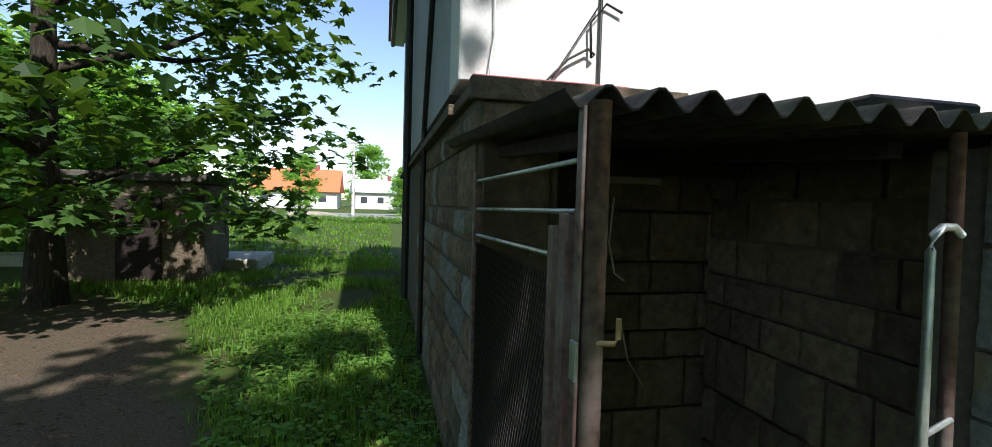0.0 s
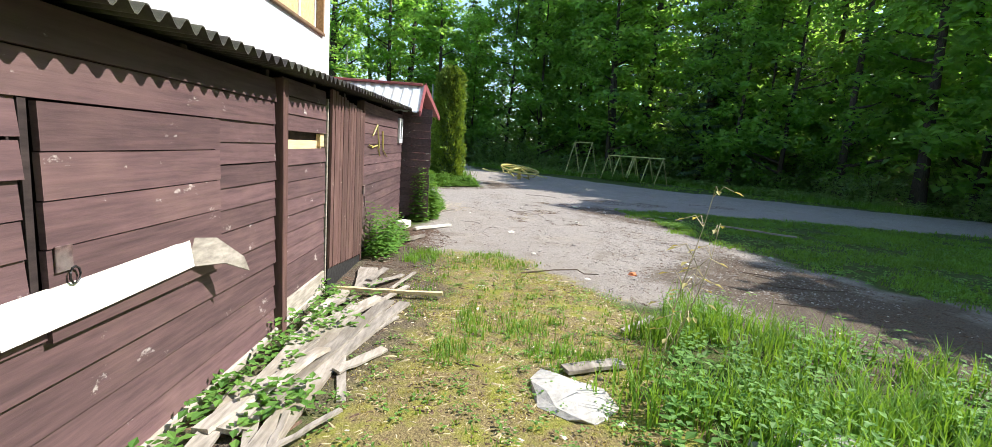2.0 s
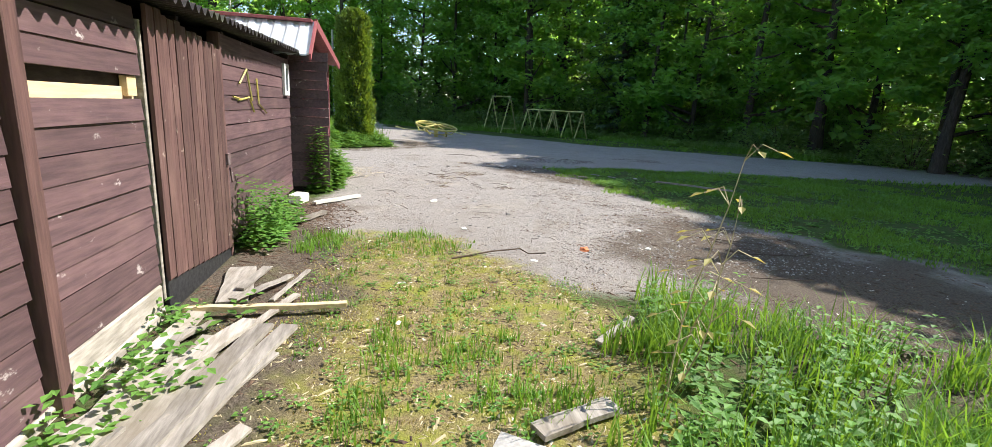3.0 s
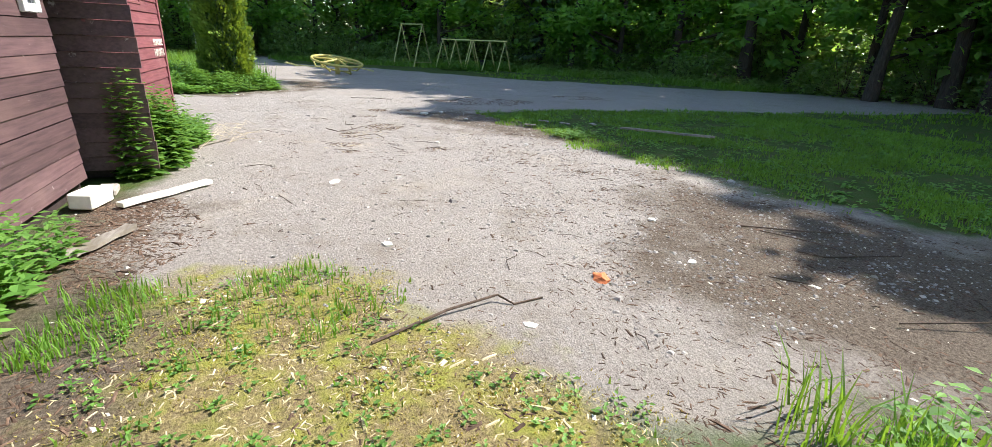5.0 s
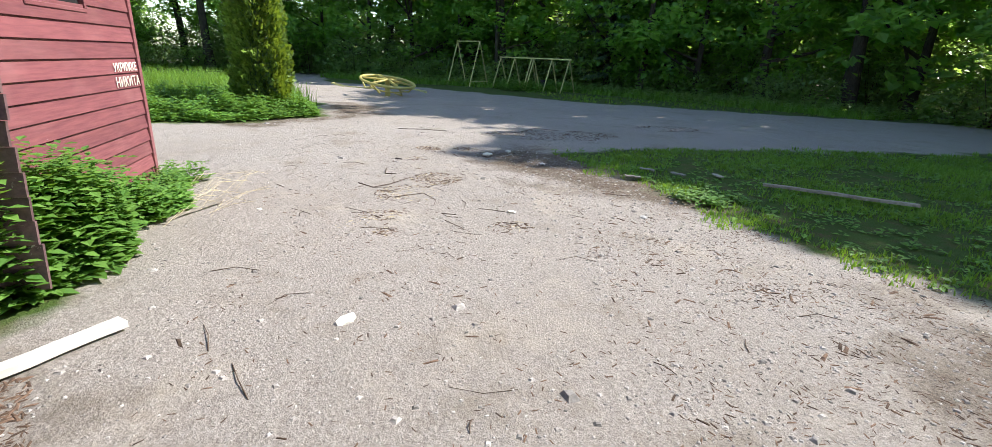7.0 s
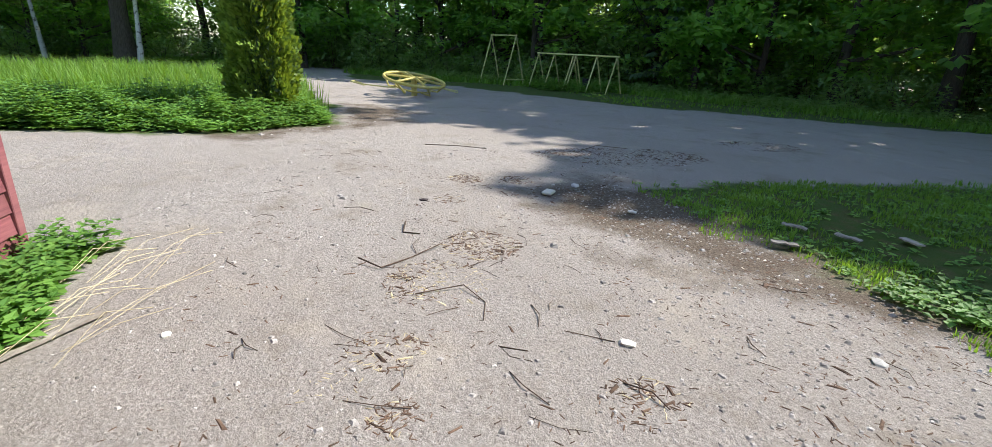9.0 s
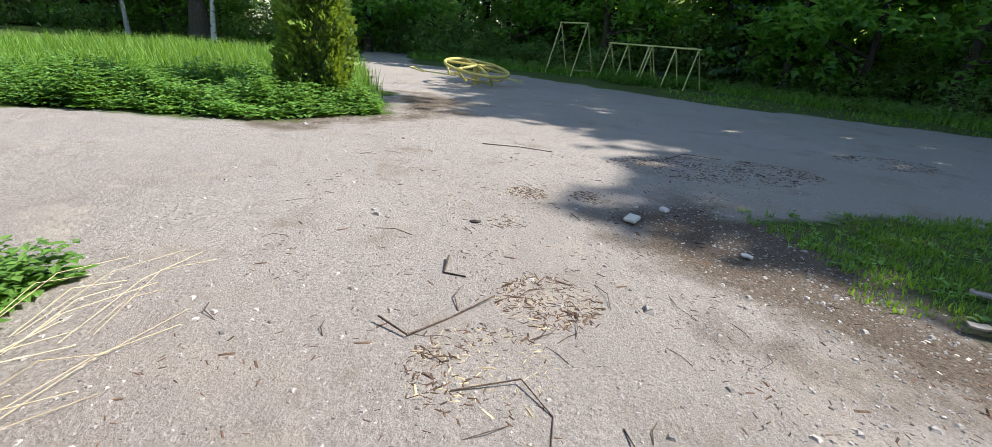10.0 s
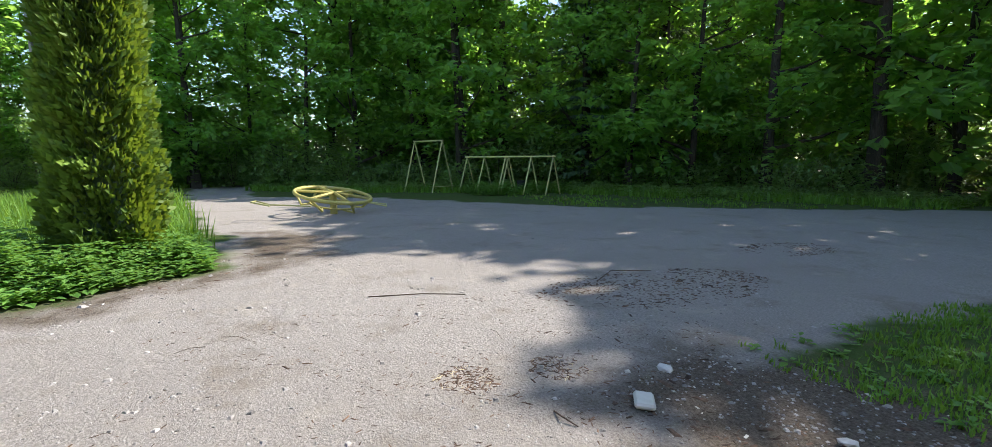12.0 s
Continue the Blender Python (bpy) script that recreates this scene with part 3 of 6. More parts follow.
boards(shed, 1.66, 2.95, 0.87, 1.49, SY, 0.124)
boards(shed, 4.08, 4.83, 0.87, 1.49, SY, 0.124)
boards(shed, 1.66, 4.83, 0.05, 0.87, SY, 0.16)
boards(shed, 1.66, 4.83, 1.49, 1.79, SY, 0.15)
boards(shed, 4.95, 5.92, 0.22, 1.82, SY, 0.125, skip=(9,))
boards(shed, 7.27, 10.08, 0.12, 1.87, SY, 0.128)
part("post", Geo().box(4.85, 4.93, SY - 0.06, SY + 0.04, 0.0, 1.80, 0.005), WOOD_V, shed, "upright corner post")
part("post", Geo().box(5.94, 5.965, SY - 0.02, SY + 0.05, 0.1, 1.76, 0.004), GREY_WOOD, shed, "split yellowish jamb")
part("post", Geo().box(7.21, 7.26, SY - 0.04, SY + 0.05, 0.0, 1.86, 0.004), WOOD_V, shed)
part("post", Geo().box(1.66, 1.70, SY + 0.0, SY + 0.05, 0.0, 1.7, 0.004), DARK_WOOD_AND_GAPS, shed)
part("inner_plank", Geo().box(4.95, 5.92, SY + 0.03, SY + 0.045, 1.315, 1.39, 0.002), RAW_WOOD, shed, "bare yellow plank in the gap")
part("inner_block", Geo().box(5.80, 5.90, SY + 0.0, SY + 0.04, 1.34, 1.45, 0.003), RAW_WOOD, shed)
part("sill_beam", Geo().box(1.66, 5.93, SY - 0.03, SY + 0.06, -0.05, 0.06, 0.01), GREY_WOOD, shed, "rotten grey sill beam")
part("sill_beam", Geo().box(4.95, 5.92, SY - 0.02, SY + 0.06, 0.06, 0.21, 0.01), GREY_WOOD, shed, "peeling grey bottom board")
# hatch
hatch = thing("hatch", "closed brown wooden wall hatch of wide boards", "hatch", (0, 0, 0))
for i in range(5):
    h = 0.158
    piece("board", BOARD_ME, hatch, 3.535, SY - 0.022, 0.695 + h * (i + 0.5), 1.075, 0.024, h - 0.005, -2)
part("hinge_plate", Geo().box(3.02, 3.09, SY - 0.043, SY - 0.035, 0.93, 1.02, 0.002), RUST, hatch)
part("ring_pull", Geo().tube([(3.09 + 0.022 * math.cos(a), SY - 0.045, 0.91 + 0.03 * math.sin(a)) for a in [i * 0.7 for i in range(10)]], 0.004, 5), BLACK, hatch, "small iron ring")
# Thin dark box at the hatch edge; its colour stands for shade in the gap.
part("edge_gap", Geo().box(2.955, 2.985, SY - 0.012, SY + 0.0, 0.70, 1.49, 0.001), DARK_WOOD_AND_GAPS, hatch, "dark strip coloured as the shade of the hatch gap")
# plank door
door = thing("door_shed", "closed brown plank door with scraped paint", "door", kind="structure")
g = Geo().box(-0.5, 0.5, -0.012, 0.012, -0.5, 0.5, 0.004)
DME = g.mesh("plank", WOOD_V)
for i in range(13):
    w = 1.22 / 13
    zt = 1.84 + 0.01 * math.sin(i * 1.9)
    piece("plank", DME, door, 5.98 + w * (i + 0.5), SY - 0.035 + R.uniform(-0.003, 0.003), (0.22 + zt) / 2 - 0.01 * i, w - 0.006, 1, zt - 0.2, 0, R.uniform(-0.4, 0.4), 0)
part("kick_board", Geo().box(5.98, 7.22, SY - 0.03, SY + 0.0, -0.02, 0.24, 0.004), BLACK, door, "black rubber strip at the foot")
part("latch", Geo().box(7.17, 7.24, SY - 0.07, SY - 0.045, 0.80, 0.90, 0.004).tube([(7.2, SY - 0.07, 0.78), (7.2, SY - 0.08, 0.66)], 0.01, 6), RUST, door)
# small white window frame
sw = thing("shed_window", "small white plastic window frame on the shed wall", "window", (9.78, SY - 0.03, 1.6))
g = Geo()
for x0, x1, z0, z1 in ((-0.13, -0.07, -0.2, 0.2), (0.07, 0.13, -0.2, 0.2), (-0.07, 0.07, 0.14, 0.2), (-0.07, 0.07, -0.2, -0.14)):
    g.box(x0, x1, -0.02, 0.02, z0, z1, 0.006)
part("window_frame", g, WHITE_PAINT, sw)
part("pane", Geo().box(-0.07, 0.07, -0.003, 0.003, -0.14, 0.14, 0), GLASS, sw)

# yellow graffiti strokes
g = Geo()
for pts in (((7.75, 1.48), (8.0, 1.62), (8.15, 1.33)), ((7.7, 1.33), (8.05, 1.36), (8.2, 1.22)), ((8.35, 1.55), (8.4, 1.3), (8.7, 1.2)), ((7.55, 1.36), (7.78, 1.34))):
    g.tube([(x, SY - 0.028, z) for x, z in pts], 0.010, 4)
tagged(part("graffiti", g, YELLOW, None, "yellow spray paint strokes on brown boards"), category="graffiti")

# white trough board on two supports
g = Geo()
trough = thing("white_board", "bent peeling white board fixed to the shed wall", "board")
g.quad_strip([[(x, SY - 0.05 + 0.25 * (a) , 0.78 + zz + b * 0.55 - 0.05) for a, b in ((-0.02, 0.04), (0.06, 0.276), (0.10, 0.276), (0.02, 0.04))] for x, zz in ((2.80, 0.0), (3.2, 0.005), (3.6, 0.015), (3.78, 0.02))])
n = len(g.v)
g.f += [(0, 1, 2, 3), (n - 1, n - 2, n - 3, n - 4)]
part("face", g, PALE, trough)
g = Geo()
g.quad_strip([[(3.78, 1.45, 0.77), (3.78, 1.48, 0.91), (3.785, 1.485, 0.905), (3.785, 1.455, 0.765)], [(3.94, 1.38, 0.755), (3.94, 1.42, 0.885), (3.945, 1.425, 0.88), (3.945, 1.385, 0.75)],
              [(4.06, 1.31, 0.69), (4.04, 1.33, 0.77), (4.045, 1.335, 0.765), (4.065, 1.315, 0.685)]])
g.f += [(8, 9, 10, 11)]
part("curled_end", g, GREY_WOOD, trough, "greyish curled end")
part("bracket", Geo().box(3.0, 3.04, SY - 0.03, SY - 0.012, 0.72, 0.80, 0.003), DARK_WOOD_AND_GAPS, trough)
part("bracket", Geo().box(3.72, 3.76, SY - 0.03, SY - 0.012, 0.72, 0.80, 0.003), DARK_WOOD_AND_GAPS, trough)

# floodlight and round lamp
fl = thing("floodlight", "broken grey floodlight on an arm above the boards", "lamp", (2.18, 1.36, 1.66))
g = Geo().box(-0.07, 0.07, -0.04, 0.03, -0.045, 0.04, 0.01, pose(0, 0, 0, 25, 20, 15))
part("housing", g, GREY_PLASTIC, fl)
part("glass", Geo().box(-0.058, 0.058, -0.046, -0.038, -0.037, 0.032, 0.003, pose(0, 0, 0, 25, 20, 15)), MID_GREY, fl, "cracked reflector")
part("arm", Geo().tube([(-0.02, 0.03, 0.02), (-0.09, 0.06, 0.05), (-0.13, 0.13, 0.06), (-0.13, 0.30, 0.06)], 0.013, 6), BLACK, fl)
part("sensor", Geo().box(-0.16, -0.10, -0.02, 0.06, 0.0, 0.07, 0.01), BLACK, fl)
part("wire", Geo().tube([(0.07, 0.02, -0.02), (0.09, 0.02, -0.09), (0.05, 0.03, -0.12)], 0.005, 5), BLACK, fl)
rl = thing("round_lamp", "dirty round bulkhead lamp under the roof edge", "lamp", (2.34, 1.45, 1.775))
part("ring", Geo().tube([(0, -0.05, 0), (0, -0.02, 0), (0, 0.04, 0)], [0.05, 0.065, 0.065], 16), CONCRETE, rl)
part("lens", Geo().tube([(0, -0.075, 0), (0, -0.05, 0)], [0.02, 0.035], 14), GREY_PLASTIC, rl)

# black flashing on the roof
tagged(part("roof_flashing", Geo().box(0.87, 1.23, 1.36, 1.5, 0, 0.045, 0.01, Matrix.Translation((0, 0, 1.80))), BLACK, None, "black metal box lying on the corrugated roof"), category="flashing")

# ---- open stall: stones, pipes, gate ----
def stone_mesh(seed, mat, nx=5, nz=4, rough=0.05):
    """A rough-hewn block with a swelling front, about 1 x 0.3 x 1."""
    g = Geo()
    rows = []
    for j in range(nz + 1):
        row = []
        for i in range(nx + 1):
            u, w = i / nx - 0.5, j / nz - 0.5
            edge_ = min(0.5 - abs(u), 0.5 - abs(w))
            d = -0.15 - 0.05 * min(1, edge_ * 7) - rough * noise.noise((u * 4 + seed * 5, w * 4, seed))
            k = 0.035 * noise.noise((seed * 2.7 + i, j * 1.3, 9))
            row.append((u * 0.97 + (k if 0 < i < nx else k * 0.8), d, w * 0.97 + 0.035 * noise.noise((i * 1.1, seed + j, 4))))
        rows.append(row)
    g.quad_strip(rows, False)
    rim = rows[0] + [r[-1] for r in rows[1:]] + rows[-1][-2::-1] + [r[0] for r in rows[-2:0:-1]]
    g.quad_strip([[(x, 0.15, z) for x, y, z in rim], rim])
    return g.mesh("stone", mat)


PST = [stone_mesh(i, STONE, 9, 8, 0.022) for i in range(6)]
BST = [stone_mesh(10 + i, BROWN_STONE) for i in range(6)]
GST = [stone_mesh(20 + i, STONE) for i in range(4)]
pillar = thing("stone_pillar", "pillar of large rough grey stone blocks carrying the roof", "pillar")
part("core", Geo().box(1.33, 1.63, 1.30, 1.56, 0, 1.75, 0.01), MORTAR, pillar, "dark recessed joints")
for k, (x0, x1, z0, z1) in enumerate(((1.30, 1.65, 1.475, 1.765), (1.30, 1.575, 1.19, 1.468), (1.583, 1.65, 1.19, 1.468), (1.30, 1.43, 1.0, 1.183), (1.438, 1.65, 1.02, 1.183),
                                      (1.30, 1.48, 0.79, 0.993), (1.488, 1.56, 0.84, 1.012), (1.568, 1.65, 0.84, 1.012), (1.488, 1.65, 0.79, 0.834), (1.30, 1.65, 0.42, 0.782), (1.30, 1.53, 0.0, 0.412), (1.538, 1.65, 0.0, 0.412))):
    piece("stone", PST[k % 6], pillar, (x0 + x1) / 2, 1.33, (z0 + z1) / 2, x1 - x0, 0.38, z1 - z0)


def masonry(parent, x0, x1, z0, z1, place, meshes, depth, row=0.22, wide=0.36):
    z = z0
    while z < z1 - 0.05:
        h = min(row * R.uniform(0.6, 1.55), z1 - z)
        x = x0
        while x < x1 - 0.03:
            w = min(wide * R.uniform(0.6, 1.5), x1 - x)
            if x1 - x - w < 0.08:
                w = x1 - x
            place(R.choice(meshes), x + w / 2, z + h / 2, w, h, depth)
            x += w
        z += h


stall = thing("wall_stall", "dark brown rubble stone wall inside the open stall", "wall", kind="structure")
masonry(stall, 0.12, 1.75, 0.0, 1.85, lambda m, a, z, w, h, d: piece("stone", m, stall, a, 3.08, z, w - 0.012, d, h - 0.012), BST, 0.25)
part("side_wall", Geo().box(1.70, 1.78, 1.56, 3.1, 0, 1.8, 0.01), MORTAR, stall, "dark mortar bed")
masonry(stall, 1.56, 3.05, 0.0, 1.78, lambda m, a, z, w, h, d: piece("stone", m, stall, 1.70, a, z, w - 0.012, d, h - 0.012, 0, 0, -90), BST, 0.25)
part("beam", Geo().box(0.15, 1.7, 2.75, 2.85, 1.72, 1.80, 0.01), DARK_WOOD_AND_GAPS, stall)
part("beam", Geo().box(0.85, 1.25, 2.92, 2.96, 1.68, 1.72, 0.005), GREY_WOOD, stall, "short pale lath")
part("socket_box", Geo().box(0.56, 0.80, 2.9, 2.97, 1.36, 1.52, 0.01).box(0.62, 0.74, 2.88, 2.91, 1.40, 1.46, 0.005), CONCRETE, stall, "dusty grey electrical box")
part("wire", Geo().tube([(0.95, 2.9, 1.6), (0.93, 2.9, 1.35), (0.96, 2.88, 1.18), (1.02, 2.88, 1.14)], 0.006, 5), CONCRETE, stall)
part("wire", Geo().tube([(1.0, 2.86, 0.9), (1.05, 2.86, 0.7), (1.15, 2.86, 0.55)], 0.005, 5), CONCRETE, stall)
plinth = thing("wall_plinth", "dark rubble stone base along the side of the building", "wall", kind="structure")
masonry(plinth, 2.56, 6.2, 0.0, 2.0, lambda m, a, z, w, h, d: piece("stone", m, plinth, WX0 + 0.05, a, z, w - 0.012, d, h - 0.012, 0, 0, -90), BST + GST[:2], 0.28, 0.2, 0.26)
part("end_face", Geo().box(WX0 + 0.03, WX0 + 0.35, 2.52, 2.56, 0, 2.0, 0.01), BROWN_STONE, plinth)

post = thing("pipe_post", "rusty round steel gate post with a hook", "post", (0.125, 1.29, 0))
part("pipe", Geo().tube([(0, 0, 0), (0, 0, 1.755)], 0.024, 14), RUST, post, "", True)
part("angle_iron", Geo().box(-0.036, -0.028, -0.005, 0.025, 0.0, 1.745, 0.002), RUST, post)
part("hook", Geo().tube([(0.0, -0.02, 1.275), (0.035, -0.03, 1.275), (0.043, -0.03, 1.285), (0.043, -0.03, 1.325)], 0.006, 8), RAW_WOOD, post, "pale rusty hook", True)
part("strap", Geo().box(-0.048, -0.040, -0.03, 0.0, 1.20, 1.28, 0.002), STEEL, post)
loop = thing("pipe_gate_frame", "rusty bent pipe loop frame of the stall gate", "gate frame", (0, 0, 0))
part("upright", Geo().tube([(1.135, 1.32, 0), (1.13, 1.345, 1.76)], 0.018, 12), RUST, loop, "", True)
part("bent_pipe", Geo().tube([(1.035, 1.31, 0), (1.028, 1.31, 1.0), (1.022, 1.315, 1.46), (1.03, 1.315, 1.50), (1.06, 1.318, 1.52), (1.10, 1.32, 1.52), (1.125, 1.32, 1.50)], 0.011, 10), STEEL, loop, "thin grey bent pipe", True)
part("rung", Geo().tube([(1.03, 1.31, 1.0), (1.13, 1.32, 1.03)], 0.008, 8), STEEL, loop)
part("rung", Geo().tube([(1.03, 1.31, 0.985), (1.045, 1.30, 0.96), (1.03, 1.29, 0.95)], 0.006, 6), STEEL, loop)

gate = thing("mesh_gate", "steel gate leaf with bars and wire mesh", "gate", (0, 0, 0))
part("frame", Geo().box(0.085, 0.115, 1.36, 1.40, 0.05, 1.53, 0.003).box(0.085, 0.115, 2.44, 2.48, 0.05, 1.68, 0.003).box(0.09, 0.11, 1.40, 2.44, 0.08, 0.11, 0.002).box(0.085, 0.115, 1.44, 1.47, 0.05, 1.5, 0.003), RUST, gate)
for z0, z1 in ((1.64, 1.64), (1.52, 1.535), (1.41, 1.43)):
    part("bar", Geo().tube([(0.1, 2.5, z0), (0.1, 1.33 if z0 > 1.5 else 1.46, z1)], 0.0065, 8), STEEL, gate, "bright worn bar", True)
g = Geo()
for i in range(-25, 70):
    y = 1.46 + i * 0.0225
    for s in (1, -1):
        p0, p1 = Vector((0.1 + 0.002 * s, y, 0.11)), Vector((0.1 + 0.002 * s, y + s * 0.56, 1.38))
        ya, yb = 1.46, 2.44
        d = (p1 - p0)
        t0, t1 = 0.0, 1.0
        for lim in (ya, yb):
            t = (lim - p0.y) / d.y
            if (s > 0) == (lim == yb):
                t1 = min(t1, t)
            else:
                t0 = max(t0, t)
        if t1 > t0:
            g.tube([p0 + d * t0, p0 + d * t1], 0.0022, 3, False)
part("wire_mesh", g, BLACK, gate, "dark diamond wire mesh")
tagged(part("leaning_pipe", Geo().tube([(0.07, 1.9, 0.0), (0.03, 2.3, 0.55)], 0.012, 8), STEEL, None, "short grey pipe leaning by the gate", True), category="pipe")

# ---- red shed ----
rs = thing("red_shed", "red-brown board shed with a low gable and metal roof", "shed", kind="structure")
RY, RX0, RX1 = 1.36, 10.42, 13.06
# Near-black walls behind the red boards, coloured as the shade in their gaps.
part("wall", Geo().box(RX0 + 0.03, 11.5, RY + 0.03, RY + 0.1, 0.03, 2.0, 0).box(12.2, RX1 - 0.03, RY + 0.03, RY + 0.1, 0.03, 2.0, 0).box(11.5, 12.2, RY + 0.03, RY + 0.1, 0.03, 1.55, 0)
     .box(RX0 + 0.03, RX0 + 0.1, RY + 0.1, 4.2, 0.03, 2.05, 0).box(RX1 - 0.1, RX1 - 0.03, RY + 0.1, 4.2, 0.03, 2.0, 0).box(RX0 + 0.1, RX1 - 0.1, 4.1, 4.2, 0.03, 2.0, 0).box(11.5, 12.2, RY + 0.3, RY + 0.35, 1.4, 2.0, 0), DARK_WOOD_AND_GAPS, rs, "near-black lining, shade of the board gaps put into its colour")
h = 0.128
for i in range(17):
    zc = 0.1 + h * (i + 0.5)
    z_top = zc + h / 2
    a, b = RX0, RX1
    if z_top > 2.02:
        a, b = max(a, 10.62 - (2.36 - z_top) * 0.6), min(b, 13.06 - (z_top - 2.02) / 0.40 * 2.6)
    if b - a < 0.2:
        continue
    spans = [(a, b)] if not 1.6 < zc < 1.86 else [(a, 11.45), (12.25, b)]
    for s0, s1 in spans:
        piece("board", RBOARD_ME, rs, (s0 + s1) / 2 + R.uniform(-0.006, 0.006), RY, zc, s1 - s0, 0.024, h * 0.985, -7 + R.uniform(-1, 1), R.uniform(-0.2, 0.2), 0)
    if zc < 2.0:
        piece("side_board", BOARD_ME, rs, RX0 - 0.0, (RY + 2.0) / 2 + R.uniform(-0.012, 0.012), zc, 1.3, 0.02, h * 0.97, -7, 0, -90)
rw = part("window", Geo().box(11.45, 12.25, RY - 0.02, RY + 0.04, 1.58, 1.61, 0.004).box(11.45, 11.48, RY - 0.02, RY + 0.04, 1.61, 1.86, 0.003).box(12.22, 12.25, RY - 0.02, RY + 0.04, 1.61, 1.86, 0.003).box(11.45, 12.25, RY - 0.02, RY + 0.04, 1.86, 1.88, 0.003), RED_WOOD, rs, "small dark window opening")
# Near-black sheet fills the opening; the unlit room's shade is its colour.
part("pane", Geo().box(11.48, 12.22, RY + 0.02, RY + 0.03, 1.61, 1.86, 0), ROOM_SHADE, rw)
part("corner_post", Geo().box(13.03, 13.09, RY - 0.03, RY + 0.04, 0.03, 2.02, 0.004), RED_WOOD, rs)
# roof: steep sheet slope towards the lean-to and a long red slope
def sheet(x0, z0, x1, z1, y0, y1, mat, name, label, wave=0.0, pitch=0.2):
    g = Geo()
    k = int((y1 - y0) / pitch * 6) if wave else 2
    ys = [y0 + (y1 - y0) * i / k for i in range(k + 1)]
    up = [[(x, y, z + wave * (1 if math.sin(2 * math.pi * y / pitch) > 0 else 0)) for y in ys] for x, z in ((x0, z0), (x1, z1))]
    g.quad_strip(up, False)
    g.quad_strip([[(x, y, z - 0.02) for x, y, z in r] for r in up[::-1]], False)
    g.quad_strip([up[0], [(x, y, z - 0.02) for x, y, z in up[0]]], False)
    g.quad_strip([[(x, y, z - 0.02) for x, y, z in up[1]], up[1]], False)
    g.quad_strip([[up[0][0], up[1][0]], [(p[0], p[1], p[2] - 0.02) for p in (up[0][0], up[1][0])]], False)
    part(name, g, mat, rs, label)


sheet(9.75, 1.93, 10.35, 2.40, 1.16, 4.3, TIN, "roof_sheet", "ribbed galvanised sheets", 0.018, 0.16)
sheet(10.35, 2.42, 13.2, 2.05, 1.16, 4.3, RED_TIN, "roof_sheet", "red painted sheets")
g = Geo()
g.quad_strip([[(10.30, y, 2.33), (10.30, y, 2.45), (13.2, y, 2.07), (13.2, y, 1.97)] for y in (1.14, 1.17)])
g.f += [(3, 2, 1, 0), (4, 5, 6, 7)]
part("barge_board", g, RED_TIN, rs, "red barge board")
g = Geo()
g.quad_strip([[(9.72, y, 1.86), (9.72, y, 1.94), (10.32, y, 2.44), (10.32, y, 2.34)] for y in (1.14, 1.17)])
g.f += [(3, 2, 1, 0), (4, 5, 6, 7)]
part("barge_board", g, RED_TIN, rs)
part("ridge_cap", Geo().box(10.26, 10.44, 1.2, 4.3, 2.40, 2.44, 0.006), RED_TIN, rs)
# scratched Cyrillic words
for txt, z, x, s in (("УКРИЖКЕ", 1.14, 12.50, 0.10), ("НИКИТА", 1.01, 12.50, 0.12)):
    cu = bpy.data.curves.new("scratched_words", 'FONT')
    cu.body, cu.size, cu.extrude = txt, s, 0.0015
    me_src = new("scratched_words", cu)
    dg = bpy.context.evaluated_depsgraph_get()
    me = bpy.data.meshes.new_from_object(me_src.evaluated_get(dg))
    bpy.data.objects.remove(me_src)
    ob = new("scratched_words", me)
    me.materials.clear()
    me.materials.append(PALE)
    ob.matrix_basis = pose(x, RY - 0.024, z, 90, 0, 0)
    ob.parent = rs

# ---- plants ----
def leaf(g, p, d, up, size, wide=0.5, fold=0.25):
    """A folded leaf blade of two triangles on each side of its rib."""
    s = d.cross(up)
    if s.length < 1e-3:
        s = d.orthogonal()
    s.normalize()
    n = s.cross(d)
    m = p + d * size * 0.45 + n * (fold * size * 0.5)
    k = len(g.v)
    g.v.extend((tuple(p), tuple(m + s * size * wide), tuple(p + d * size), tuple(m - s * size * wide)))
    g.f.append((k, k + 1, k + 2))
    g.f.append((k, k + 2, k + 3))


def rand_dir(rnd, flat=1.0):
    while True:
        v = Vector((rnd.uniform(-1, 1), rnd.uniform(-1, 1), rnd.uniform(-1, 1)))
        if 0.1 < v.length < 1:
            v.z *= flat
            return v.normalized()


